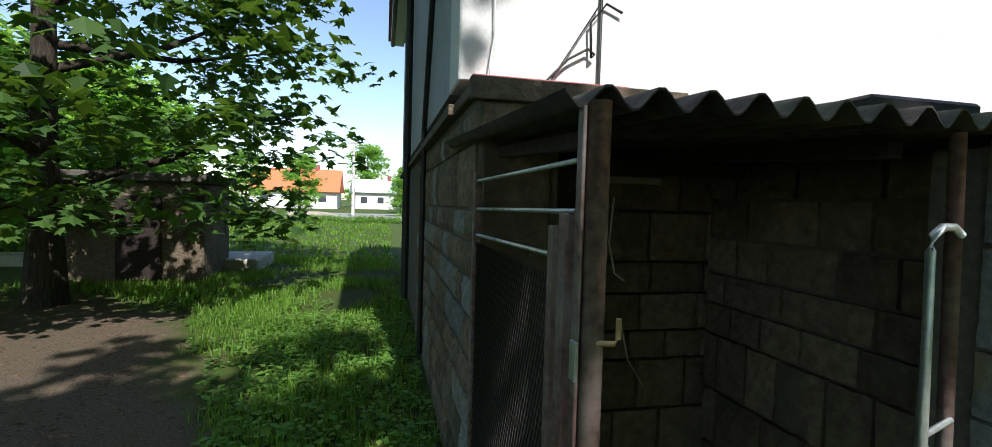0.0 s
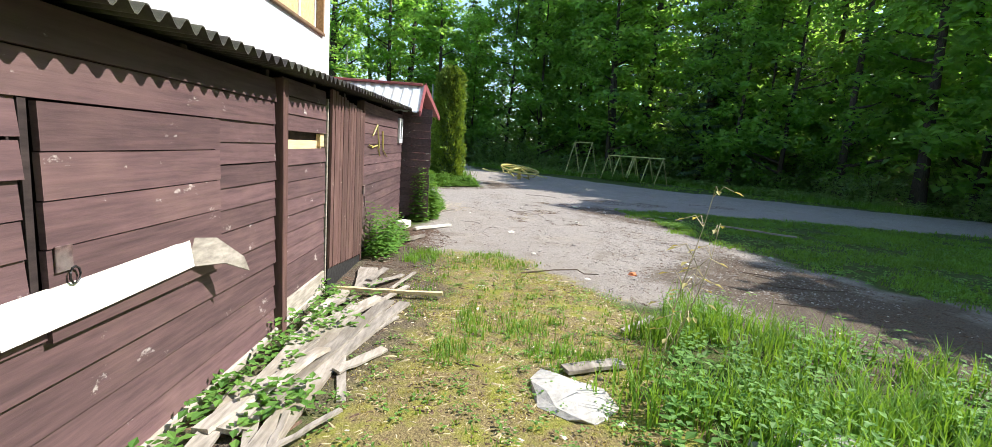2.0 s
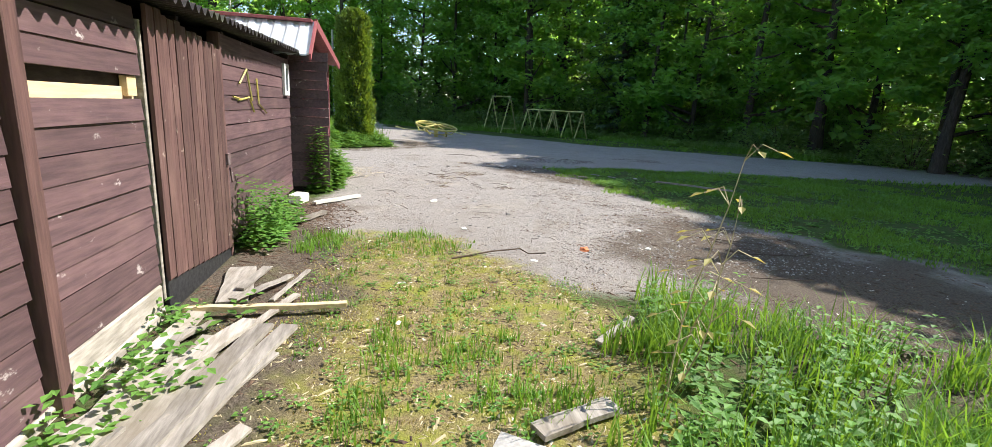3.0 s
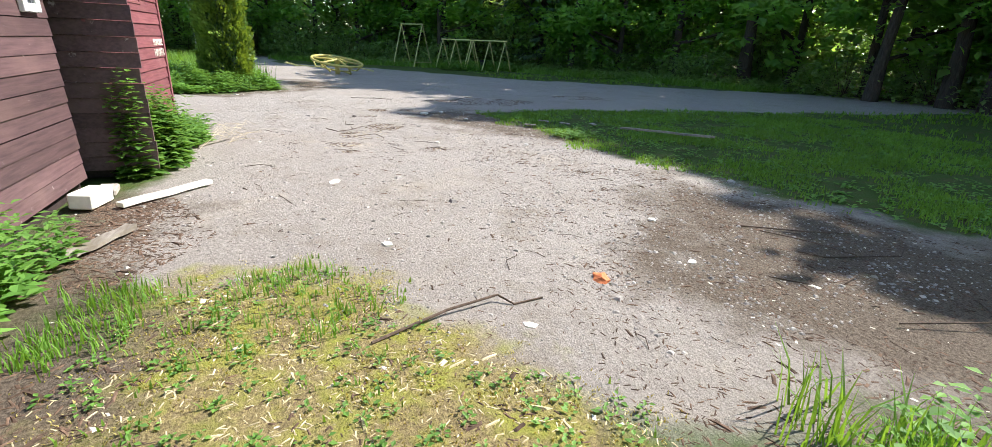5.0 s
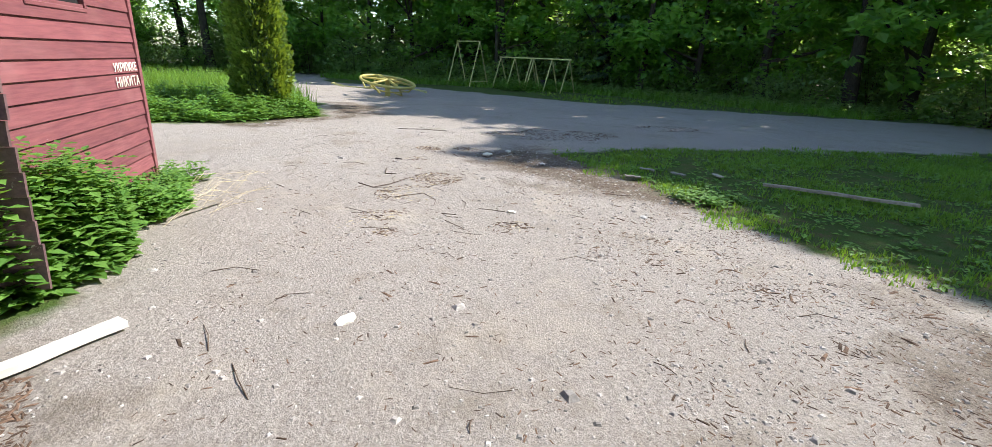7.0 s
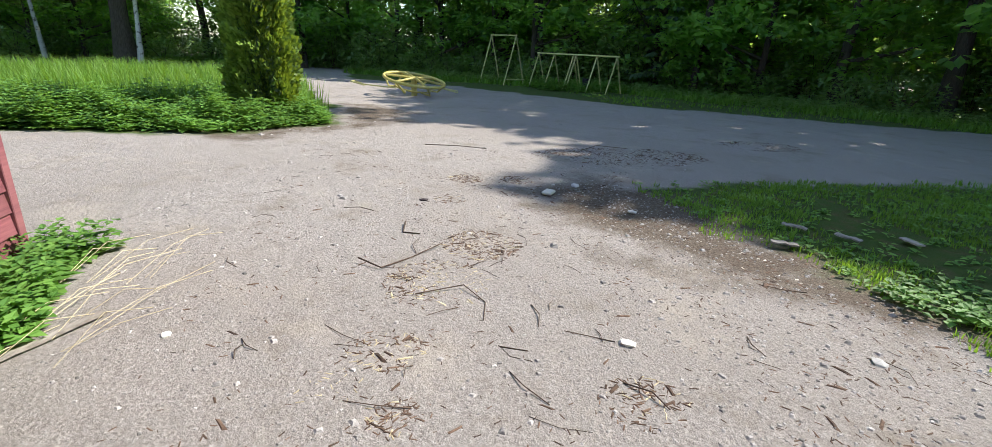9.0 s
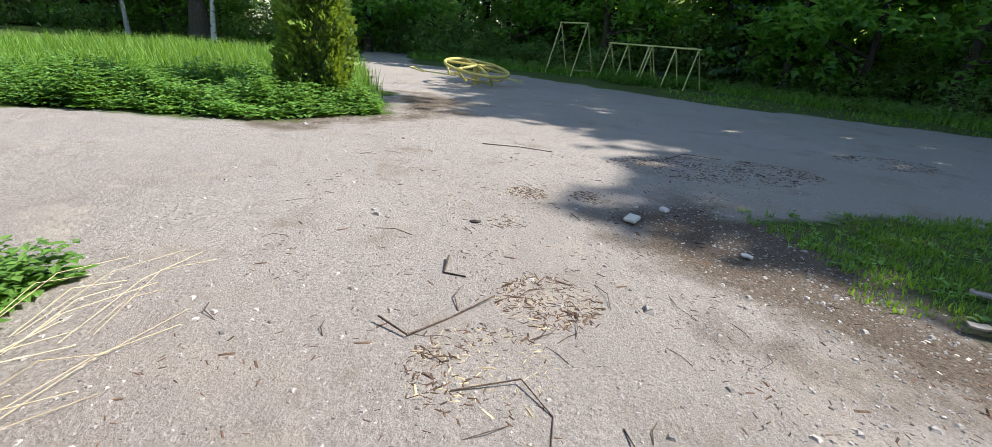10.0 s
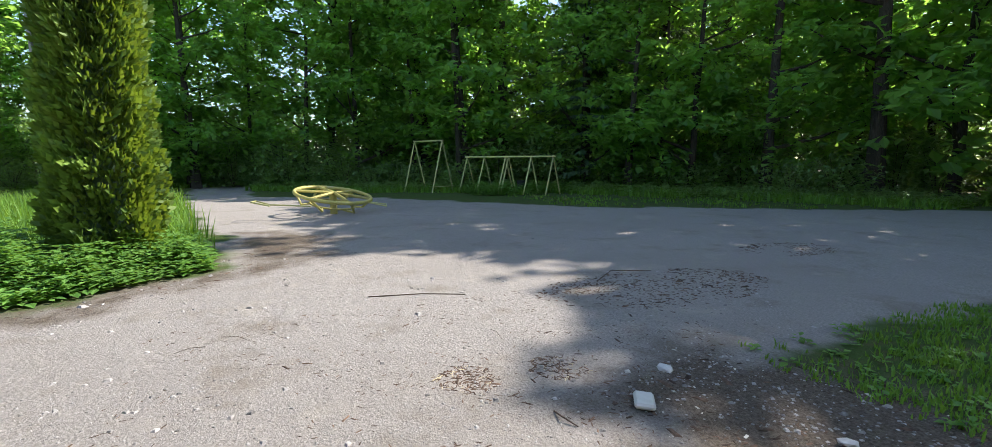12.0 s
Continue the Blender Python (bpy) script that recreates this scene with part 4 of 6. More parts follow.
def trunk_geo(rnd, h, r, limbs, lo, spread, lean=0.05):
    g = Geo()
    pts, x, y = [], 0.0, 0.0
    n = 8
    dx, dy = rnd.uniform(-lean, lean), rnd.uniform(-lean, lean)
    for i in range(n + 1):
        pts.append(Vector((x, y, h * i / n)))
        x += dx * h / n + rnd.uniform(-0.04, 0.04)
        y += dy * h / n + rnd.uniform(-0.04, 0.04)
    rad = [r * (1 - 0.85 * i / n) * (1.35 if i == 0 else 1) for i in range(n + 1)]
    g.tube(pts, rad, 9, False)
    tips = []
    for i in range(limbs):
        t = lo + (0.95 - lo) * (i + rnd.random()) / limbs
        j = min(n - 1, int(t * n))
        p = pts[j].lerp(pts[j + 1], t * n - j)
        a = rnd.uniform(0, 2 * math.pi)
        ln = spread * (1.05 - 0.6 * t) * rnd.uniform(0.7, 1.1)
        e = p + Vector((math.cos(a) * ln, math.sin(a) * ln, ln * rnd.uniform(0.2, 0.7)))
        m = p.lerp(e, 0.5) + Vector((0, 0, -0.06 * ln))
        rr = r * (1 - t) * 0.45 + 0.015
        g.tube([p, m, e], [rr, rr * 0.6, 0.008], 5, False)
        tips += [(m, e)]
    return g, pts, tips


def broadleaf(seed, h, r, lo, spread, clusters, per, size, crown_shape=(1, 1), cl_r=0.75):
    rnd = random.Random(seed)
    tg, pts, tips = trunk_geo(rnd, h, r, 16, lo, spread)
    g = Geo()
    for c in range(clusters):
        if c < len(tips) * 3:
            m, e = tips[c % len(tips)]
            ctr = m.lerp(e, rnd.uniform(0.3, 1.05))
        else:
            t = lo * 0.6 + (1.02 - lo * 0.6) * rnd.random()
            a = rnd.uniform(0, 2 * math.pi)
            prof = math.sin(min(1, (t - lo * 0.6) / (1.05 - lo * 0.6) * 0.88 + 0.12) * math.pi) ** 0.6
            rr = spread * prof * math.sqrt(rnd.uniform(0.12, 1.0)) * rnd.uniform(0.8, 1.12)
            ctr = Vector((math.cos(a) * rr, math.sin(a) * rr, t * h))
        cr = cl_r * rnd.uniform(0.6, 1.3)
        for _ in range(per):
            o = rand_dir(rnd) * cr * rnd.random() ** 0.5
            o.z *= 0.45
            d = rand_dir(rnd, 0.5)
            d.z -= 0.25
            leaf(g, ctr + o, d.normalized(), Vector((rnd.uniform(-.5, .5), rnd.uniform(-.5, .5), 1)), size * rnd.uniform(0.65, 1.3), 0.38)
    return tg, g


def spruce(seed, h, r, spread):
    rnd = random.Random(seed)
    tg = Geo().tube([(0, 0, h * i / 6) for i in range(7)], [r * (1 - i / 6.3) for i in range(7)], 9, False)
    g = Geo()
    z = 1.2
    while z < h - 0.3:
        ln0 = spread * (1 - z / h) ** 0.8 + 0.2
        for b in range(7):
            a, ln = rnd.uniform(0, 2 * math.pi), ln0 * rnd.uniform(0.7, 1.1)
            d = Vector((math.cos(a), math.sin(a), -0.25))
            n = max(4, int(ln * 5))
            for i in range(n):
                p = Vector((0, 0, z)) + d * ln * (i + 0.5) / n + Vector((0, 0, 0.12 * ln * (i / n) ** 2))
                for s in (-1, 1, 0):
                    dd = Vector((d.x - s * d.y * 1.0, d.y + s * d.x * 1.0, -0.55 - 0.5 * rnd.random())).normalized()
                    leaf(g, p, dd, Vector((0, 0, 1)), 0.42 * rnd.uniform(0.7, 1.2), 0.14, 0.1)
        z += 0.42 * rnd.uniform(0.8, 1.2)
    return tg, g


def make_tree(name, label, geos, barkm, leafm, at, turn=0.0, group=""):
    t = thing(name, label, "tree", at, turn, group)
    part("trunk", geos[0], barkm, t, "", True)
    part("crown", geos[1], leafm, t)
    return t


kinds = [make_tree("forest_tree", "tall leafy broadleaf tree at the forest edge", broadleaf(1, 15.5, 0.19, 0.10, 3.0, 170, 30, 0.31), BARK, LEAF, (41, 3.5, -0.05), 0, "forest trees"),
         make_tree("forest_tree", "tall leafy broadleaf tree at the forest edge", broadleaf(2, 16.5, 0.24, 0.25, 3.2, 165, 30, 0.32), BARK, LEAF, (36.5, -9, -0.05), 0, "forest trees"),
         make_tree("forest_tree", "slender leafy tree with foliage down to the ground", broadleaf(3, 11.5, 0.11, 0.04, 2.5, 160, 30, 0.28), BARK, LEAF, (30.5, -16.2, -0.05), 0, "forest trees"),
         make_tree("spruce_tree", "tall dark spruce with drooping branches", spruce(4, 17, 0.2, 2.6), BARK, NEEDLE, (33.5, -14.2, -0.05), 0, "forest trees"),
         make_tree("forest_tree", "tall leafy tree with a bare lower trunk", broadleaf(5, 17.5, 0.26, 0.45, 3.3, 130, 40, 0.29), BARK, LEAF, (44, 8, -0.05), 0, "forest trees")]
EDGE = [(16, 44), (30, 33), (41, 21), (45.5, 11), (43, 2.5), (38.5, -5), (35.5, -12.5), (28, -17.5), (21, -20.5), (10, -21.5), (-4, -22.5), (-16, -22)]


def along(poly, step):
    out, carry = [], 0.0
    for (x0, y0), (x1, y1) in zip(poly, poly[1:]):
        ln = math.hypot(x1 - x0, y1 - y0)
        ux, uy = (x1 - x0) / ln, (y1 - y0) / ln
        s = carry
        while s < ln:
            out.append((x0 + ux * s, y0 + uy * s, -uy, ux))
            s += step
        carry = s - ln
    return out


FR = random.Random(21)
HEIGHTS = (15.5, 16.5, 11.5, 17, 17.5)


def shade_limit(px, py):
    """The tallest a tree may grow here, so that the middle of the yard stays sunlit."""
    along_x = px - 2.0
    edge_y = -5.7 if along_x < 13.5 else -5.9 if along_x < 15 else min(-2.2, -5.4 + 0.6 * (along_x - 15))
    return (edge_y - py) / 0.95


for row, (off, step, pick) in enumerate(((0.3, 2.9, (0, 2, 2, 1, 4, 2)), (4.5, 3.6, (0, 1, 3, 4, 0, 2)), (9.5, 4.6, (0, 1, 4, 3)), (16.0, 5.5, (0, 2, 1, 3)), (27.0, 3.2, (3, 0, 3)))):
    for x, y, nx, ny in along(EDGE, step):
        o = off + FR.uniform(-1.2, 1.4)
        k = kinds[FR.choice(pick)]
        s = FR.uniform(0.85, 1.1) * (1.0 if y > 0 else 0.82 if x < 15 else 1.13 if x < 27 else 1.28)
        px, py = x + nx * o + FR.uniform(-0.8, 0.8), y + ny * o + FR.uniform(-0.8, 0.8)
        # Front trees are scaled so their shadows end where the gravel is sunlit.
        if 6 < px < 31 and py < -10:
            top = shade_limit(px, py) / HEIGHTS[kinds.index(k)]
            s = min(top, 1.5) if row < 2 else min(s, top)
        copy_thing(k, pose(px, py, -0.05, 0, 0, FR.uniform(0, 360)) @ Matrix.Scale(s, 4))
# Extra trees added for shade alone, each sized by how far its shadow reaches.
for px, py, shadow_tip in ((13.6, -18.9, -5.4), (16.8, -18.6, -6.0), (14.9, -19.3, -5.2)):
    copy_thing(kinds[1], pose(px, py, -0.05, 0, 0, px * 50) @ Matrix.Scale((shadow_tip - py) / 0.95 / 16.5, 4))
for i in range(70):
    px, py = FR.uniform(36, 64), FR.uniform(-46, -14)
    if (px - 36) * 0.7 + (py + 14) * -0.75 > 5:
        copy_thing(kinds[(3, 0, 3, 2)[i % 4]], pose(px, py, -0.05, 0, 0, FR.uniform(0, 360)) @ Matrix.Scale(FR.uniform(0.9, 1.2), 4))


def bush_geo(seed, r, h, n, size, stems=9):
    rnd = random.Random(seed)
    tg, g = Geo(), Geo()
    for i in range(stems):
        a = rnd.uniform(0, 6.28)
        q = rnd.uniform(0.2, 0.9)
        tg.tube([(0.05 * math.cos(a), 0.05 * math.sin(a), 0), (r * q * 0.5 * math.cos(a), r * q * 0.5 * math.sin(a), h * 0.5), (r * q * math.cos(a), r * q * math.sin(a), h * rnd.uniform(0.75, 1))], [0.015, 0.01, 0.004], 5, False)
    for i in range(n):
        a, q = rnd.uniform(0, 6.28), math.sqrt(rnd.random())
        z = rnd.random()
        rr = r * q * (0.75 + 0.4 * math.sin(z * 3)) * (1 + 0.25 * math.sin(a * 3 + seed))
        p = Vector((rr * math.cos(a), rr * math.sin(a), h * z * (1.1 - 0.35 * q)))
        d = rand_dir(rnd, 0.5)
        leaf(g, p, d, Vector((rnd.uniform(-.4, .4), rnd.uniform(-.4, .4), 1)), size * rnd.uniform(0.6, 1.3), 0.36)
    return tg, g


def make_bush(name, label, geos, leafm, at, group=""):
    t = thing(name, label, "bush", at, 0, group)
    part("stem", geos[0], TWIG, t)
    part("foliage", geos[1], leafm, t)
    return t


bk = [make_bush("undergrowth_bush", "dense green shrub in front of the forest", bush_geo(31, 1.5, 2.6, 1300, 0.2), BUSH_LEAF, (39.5, -0.5, -0.03), "undergrowth"),
      make_bush("undergrowth_bush", "low leafy shrub at the forest edge", bush_geo(32, 1.2, 1.3, 900, 0.16), BUSH_LEAF, (34.3, -8.2, -0.03), "undergrowth")]
for off in (5.0, 11.0, 18.0):
    for x, y, nx, ny in along(EDGE, 2.2 + off * 0.04):
        copy_thing(bk[0], pose(x + nx * (off + FR.uniform(-1.5, 1.5)), y + ny * (off + FR.uniform(-1.5, 1.5)), -0.03, 0, 0, FR.uniform(0, 360)) @ Matrix.Scale(FR.uniform(1.0, 1.5) + off * 0.05, 4))
for x, y, nx, ny in along(EDGE, 1.25):
    k = bk[0 if FR.random() < 0.6 else 1]
    o = FR.uniform(-1.0, 2.2) if k is bk[0] else FR.uniform(-2.0, -0.6)
    copy_thing(k, pose(x + nx * o, y + ny * o, -0.03, 0, 0, FR.uniform(0, 360)) @ Matrix.Scale(FR.uniform(0.7, 1.25), 4))

# single trees: first the visible ones, then unseen ones added for shade
big = make_tree("old_tree", "large dark tree trunk leaning behind the tall grass", broadleaf(41, 15, 0.42, 0.4, 4.0, 140, 40, 0.28), BARK, LEAF, (38.5, 11.3, 0))
make_tree("birch_tree", "slim pale birch at the forest edge", broadleaf(42, 13, 0.11, 0.4, 2.2, 90, 36, 0.2), PALE_BARK, LEAF, (38.0, 10.5, 0))
make_tree("birch_tree", "slim pale birch at the forest edge", broadleaf(43, 12, 0.1, 0.4, 2.0, 90, 36, 0.2), PALE_BARK, LEAF, (40, 15.5, 0))
# Unseen trees, added only to throw shade on the yard, weeds and lawn.
for x, y, h in ((-0.4, -5.2, 9.6), (-5.6, -5.0, 11.5), (7.2, -13.5, 9.0), (10.1, -15.4, 9.6), (-8.5, -4.0, 13), (-12, 0, 12)):
    make_tree("yard_tree", "leafy tree out of view, added to cast shade", broadleaf(int(50 + h + x), h, 0.2, 0.5, 3.2, 140, 40, 0.27), BARK, LEAF, (x, y, 0))


def maple():
    """Broad low crown of lobed leaves in front of a dark hut."""
    rnd = random.Random(77)
    tg, pts, tips = trunk_geo(rnd, 9.5, 0.2, 22, 0.12, 3.8, 0.02)
    g = Geo()

    def lobed(p, d, up, s):
        side = d.cross(up)
        if side.length < 1e-3:
            return
        side.normalize()
        n = side.cross(d)
        k = len(g.v)
        out = ((0, 0), (0.25, 0.12), (0.62, 0.30), (0.30, 0.48), (0.50, 0.80), (0.14, 0.72), (0, 1.05), (-0.14, 0.72), (-0.50, 0.80), (-0.30, 0.48), (-0.62, 0.30), (-0.25, 0.12))
        for u, w in out:
            g.v.append(tuple(p + side * u * s + d * w * s - n * (abs(u) * 0.25 * s)))
        c = len(g.v)
        g.v.append(tuple(p + d * 0.45 * s))
        for i in range(12):
            g.f.append((k + i, k + (i + 1) % 12, c))

    for c in range(620):
        if c < 66:
            m, e = tips[c % len(tips)]
            ctr = m.lerp(e, rnd.uniform(0.3, 1.1))
        else:
            t = rnd.random()
            a = rnd.uniform(0, 2 * math.pi)
            prof = math.sin((0.16 + 0.80 * t) * math.pi) ** 0.55
            rr = 4.3 * prof * math.sqrt(rnd.uniform(0.15, 1.0))
            ctr = Vector((math.cos(a) * rr, math.sin(a) * rr, 1.1 + 8.6 * t))
        cr = rnd.uniform(0.35, 0.85)
        for _ in range(26):
            o = rand_dir(rnd) * cr * rnd.random() ** 0.5
            o.z *= 0.4
            d = rand_dir(rnd, 0.4)
            d.z -= 0.35
            lobed(ctr + o, d.normalized(), Vector((rnd.uniform(-.4, .4), rnd.uniform(-.4, .4), 1)), rnd.uniform(0.11, 0.24))
    return tg, g


make_tree("maple_tree", "broad maple with dense lobed leaves hanging low over the yard", maple(), BARK, MAPLE, (-4.7, 8.2, 0))


def thuja():
    rnd = random.Random(5)
    tg = Geo().tube([(0, 0, 0), (0, 0, 3.9)], [0.1, 0.03], 8)
    g = Geo()
    for i in range(20000):
        t = rnd.random() ** 0.9
        a = rnd.uniform(0, 6.283)
        prof = (0.60 - 0.16 * t) * (1 if t < 0.93 else max(0.25, 1 - (t - 0.93) * 9)) * min(1, 0.7 + t * 3)
        lump = 1 + 0.30 * noise.noise((math.cos(a) * 2.2, math.sin(a) * 2.2, t * 9)) + 0.20 * noise.noise((math.cos(a) * 4.5, math.sin(a) * 4.5, t * 24))
        rr = prof * lump * rnd.uniform(0.72, 1.03)
        p = Vector((rr * math.cos(a), rr * math.sin(a), 0.05 + 4.15 * t))
        d = Vector((math.cos(a + rnd.uniform(-.9, .9)), math.sin(a + rnd.uniform(-.9, .9)), rnd.uniform(0.1, 1.3))).normalized()
        leaf(g, p, d, Vector((-math.sin(a), math.cos(a), rnd.uniform(-.6, .6))), rnd.uniform(0.07, 0.15), 0.28, 0.1)
    # Solid darker tube: the shade between the sprays is put into its colour.
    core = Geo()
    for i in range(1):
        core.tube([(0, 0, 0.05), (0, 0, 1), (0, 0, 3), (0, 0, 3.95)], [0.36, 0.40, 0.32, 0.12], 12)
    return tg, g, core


tg_, tl_, tc_ = thuja()
th = make_tree("thuja_tree", "tall columnar thuja with bright green sprays in the flower bed", (tg_, tl_), BARK, THUJA, (20.3, 1.42, 0))
part("shade_core", tc_, NEEDLE, th, "dark core, shade between the sprays put into its colour", True)
tagged(part("stake", Geo().tube([(20.6, 2.05, 0), (20.55, 2.1, 3.6)], 0.035, 7), PALE_BARK, None, "thin pale wooden pole beside the thuja"), category="pole")


# ---- grass and herbs ----
def grass(name, label, n, area, box, h, mat, w=0.006, seed=1, lean=0.35, clump=0.0):
    """Tufts of curved blades inside an outline."""
    rnd = random.Random(seed)
    g = Geo()
    made = 0
    tries = 0
    while made < n and tries < n * 30:
        tries += 1
        x, y = rnd.uniform(box[0], box[1]), rnd.uniform(box[2], box[3])
        if not area(x + 0.4 * noise.noise((x * 1.3, y * 1.3, 7)) + rnd.gauss(0, 0.08), y + 0.4 * noise.noise((x * 1.3, y * 1.3, 17)) + rnd.gauss(0, 0.08)) or (y > 1.4 and x > 0.1 and x < 13.2):
            continue
        if clump and noise.noise((x * clump, y * clump, seed)) < rnd.uniform(-0.35, 0.4):
            continue
        for _ in range(4):
            a = rnd.uniform(0, 6.283)
            hh = h * rnd.uniform(0.45, 1.15)
            px, py = x + rnd.gauss(0, 0.025), y + rnd.gauss(0, 0.025)
            z = ground_z(px, py) - 0.005
            ca, sa = math.cos(a), math.sin(a)
            l1 = lean * hh * rnd.uniform(0.2, 1.2)
            k = len(g.v)
            ww = w * rnd.uniform(0.7, 1.4)
            g.v.extend(((px - sa * ww, py + ca * ww, z), (px + sa * ww, py - ca * ww, z), (px + ca * l1 * 0.3 - sa * ww * 0.7, py + sa * l1 * 0.3 + ca * ww * 0.7, z + hh * 0.6),
                        (px + ca * l1 * 0.3 + sa * ww * 0.7, py + sa * l1 * 0.3 - ca * ww * 0.7, z + hh * 0.6), (px + ca * l1, py + sa * l1, z + hh)))
            g.f.append((k, k + 1, k + 3, k + 2))
            g.f.append((k + 2, k + 3, k + 4))
            made += 1
    tagged(part(name, g, mat, None, label), category="grass", kind="stuff")


def herbs(name, label, n, area, box, h, mat, size=0.06, seed=1, hz=None):
    """Stemmed leafy plants, leaves in tiers."""
    rnd = random.Random(seed)
    g = Geo()
    made = tries = 0
    while made < n and tries < n * 30:
        tries += 1
        x, y = rnd.uniform(box[0], box[1]), rnd.uniform(box[2], box[3])
        if not area(x, y):
            continue
        made += 1
        hh = (hz(x, y) if hz else h) * rnd.uniform(0.5, 1.1)
        lx, ly = rnd.uniform(-0.12, 0.12) * hh, rnd.uniform(-0.12, 0.12) * hh
        tiers = max(2, int(hh / 0.07))
        for i in range(tiers):
            t = (i + 0.6) / tiers
            p = Vector((x + lx * t, y + ly * t, hh * t))
            a0 = rnd.uniform(0, 6.28)
            for k in range(3):
                a = a0 + k * 2.1 + rnd.uniform(-.3, .3)
                d = Vector((math.cos(a), math.sin(a), rnd.uniform(-0.25, 0.35))).normalized()
                leaf(g, p + d * 0.01, d, Vector((0, 0, 1)), size * rnd.uniform(0.7, 1.4) * (1.2 - 0.5 * t), 0.33, 0.2)
    tagged(part(name, g, mat, None, label), category="plants", kind="stuff")


in_ = lambda poly: (lambda x, y: inside(x, y, poly))
WEEDS = [(2.3, -0.85), (4.1, -0.95), (4.9, -1.25), (5.7, -1.6), (6.0, -2.3), (5.2, -3.0), (4.2, -4.2), (1.5, -4.5), (1.2, -1.1)]
SIDEYARD = [(0.05, 3.0), (0.05, 38), (-18, 38), (-18, 9), (-5, 9.5), (-2.6, 7.4), (-1.2, 3.7), (-1.1, 1.5), (-0.4, 1.6)]
grass("lawn_grass", "short green grass beside the gravel", 64000, lambda x, y: inside(x, y, LAWN) and y > -12, (4, 15, -12, -3.5), 0.06, GRASS, 0.006, 3, 0.7, 0.9)
grass("lawn_grass", "short green grass under the trees", 14000, lambda x, y: inside(x, y, LAWN) or (13 < x < 31 and -20 < y < -8 and not inside(x, y, GRAVEL)), (-3, 31, -20, -8), 0.10, GRASS, 0.012, 4, 0.6, 0.5)
grass("tall_grass", "tall lush green grass between the slabs", 9000, in_(WEEDS), (1, 6.2, -4.5, -0.6), 0.29, GRASS, 0.005, 5, 0.7, 2.4)
grass("bed_grass", "tall sunlit meadow grass behind the thuja", 20000, lambda x, y: inside(x, y, BED) and x + 0.25 * y > 20.4, (18, 31, 0, 14), 0.6, GRASS, 0.009, 6, 0.5)
grass("yard_grass", "lush green grass along the building", 26000, lambda x, y: inside(x, y, SIDEYARD) and y < 14, (-6, 0.1, 1.5, 14), 0.13, GRASS, 0.006, 7, 0.6, 0.7)
grass("yard_grass", "green lawn of the side yard", 16000, lambda x, y: inside(x, y, SIDEYARD) and y > 12, (-14, 0.1, 12, 38), 0.16, GRASS, 0.02, 8, 0.6)
grass("moss_grass", "thin yellowing grass and moss", 20000, in_(MOSSY), (0.5, 9, -2, 1.2), 0.018, DRYGRASS, 0.004, 9, 1.0, 1.3)
grass("moss_tuft", "bright green grass tufts in the moss", 1500, in_(MOSSY), (2, 8.6, -2, 0.9), 0.045, GRASS, 0.005, 10, 0.7, 1.6)
TUFTS = ((4.76, -0.74, 0.24), (5.35, -0.45, 0.16), (7.76, 0.08, 0.11), (7.42, -0.18, 0.13), (7.22, -0.55, 0.05), (7.7, 0.7, 0.16), (6.2, 0.5, 0.12), (3.1, 0.55, 0.2), (5.3, 0.15, 0.22), (4.7, 0.35, 0.2))
grass("grass_tuft", "thick green grass tufts on the moss", 2200, lambda x, y: any(math.hypot(x - a, y - b) < r for a, b, r in TUFTS), (2.5, 8, -1.2, 1), 0.095, GRASS, 0.004, 11, 0.6)
grass("forest_grass", "grass at the foot of the forest", 16000, lambda x, y: not inside(x, y, GRAVEL) and not inside(x, y, BED) and -3.5 < edge_dist(x, y, FOREST) < 1, (20, 46, -19, 12), 0.28, GRASS, 0.016, 12, 0.6, 0.4)
herbs("weeds", "leafy green weeds among tall grass", 650, lambda x, y: inside(x, y, WEEDS) and noise.noise((x * 1.5, y * 1.5, 2)) > -0.1, (1, 6.2, -4.5, -0.6), 0.3, HERB, 0.06, 13)
herbs("bed_plants", "dense green ground cover in the bed", 6500, lambda x, y: inside(x, y, BED) and x + 0.25 * y < 22.3, (18, 23, 0, 13), 0.46, HERB, 0.10, 14, lambda x, y: (0.42 + 0.35 * noise.noise((x * 1.6, y * 1.6, 4))) * min(1, 0.45 + 1.2 * max(0, edge_dist(x, y, BED))))
herbs("nettles", "fresh green nettles against the red shed", 420, lambda x, y: 1.0 + 0.12 * math.sin(x * 5) < y < 1.33, (10.35, 12.0, 0.9, 1.33), 0.5, HERB, 0.085, 15, lambda x, y: 0.95 - 0.36 * (x - 10.3))
herbs("nettles", "low green herbs along the red shed", 420, lambda x, y: y > 0.95 + 0.1 * math.sin(x * 4), (11.6, 13.3, 0.8, 1.33), 0.24, HERB, 0.07, 16)
herbs("nettles", "green weeds at the foot of the shed wall", 75, lambda x, y: y > 1.1, (7.3, 8.7, 1.0, 1.46), 0.5, HERB, 0.07, 17, lambda x, y: 0.7 - 0.3 * (x - 7.3))
herbs("wall_weeds", "creeping leaves below the board wall", 150, lambda x, y: y > 1.05 + 0.15 * math.sin(x * 6), (1.8, 5.9, 0.9, 1.45), 0.16, HERB, 0.07, 18)
herbs("yard_weeds", "broad-leaved weeds along the stone base", 500, lambda x, y: x > -1.1 - 0.1 * (y - 2), (-1.6, 0.05, 1.9, 7), 0.15, HERB, 0.07, 19)
herbs("yard_weeds", "low weeds on the shaded path edge", 420, lambda x, y: not inside(x, y, PATHWAY), (-6.5, -1.0, 2.0, 8.5), 0.12, HERB, 0.07, 20)
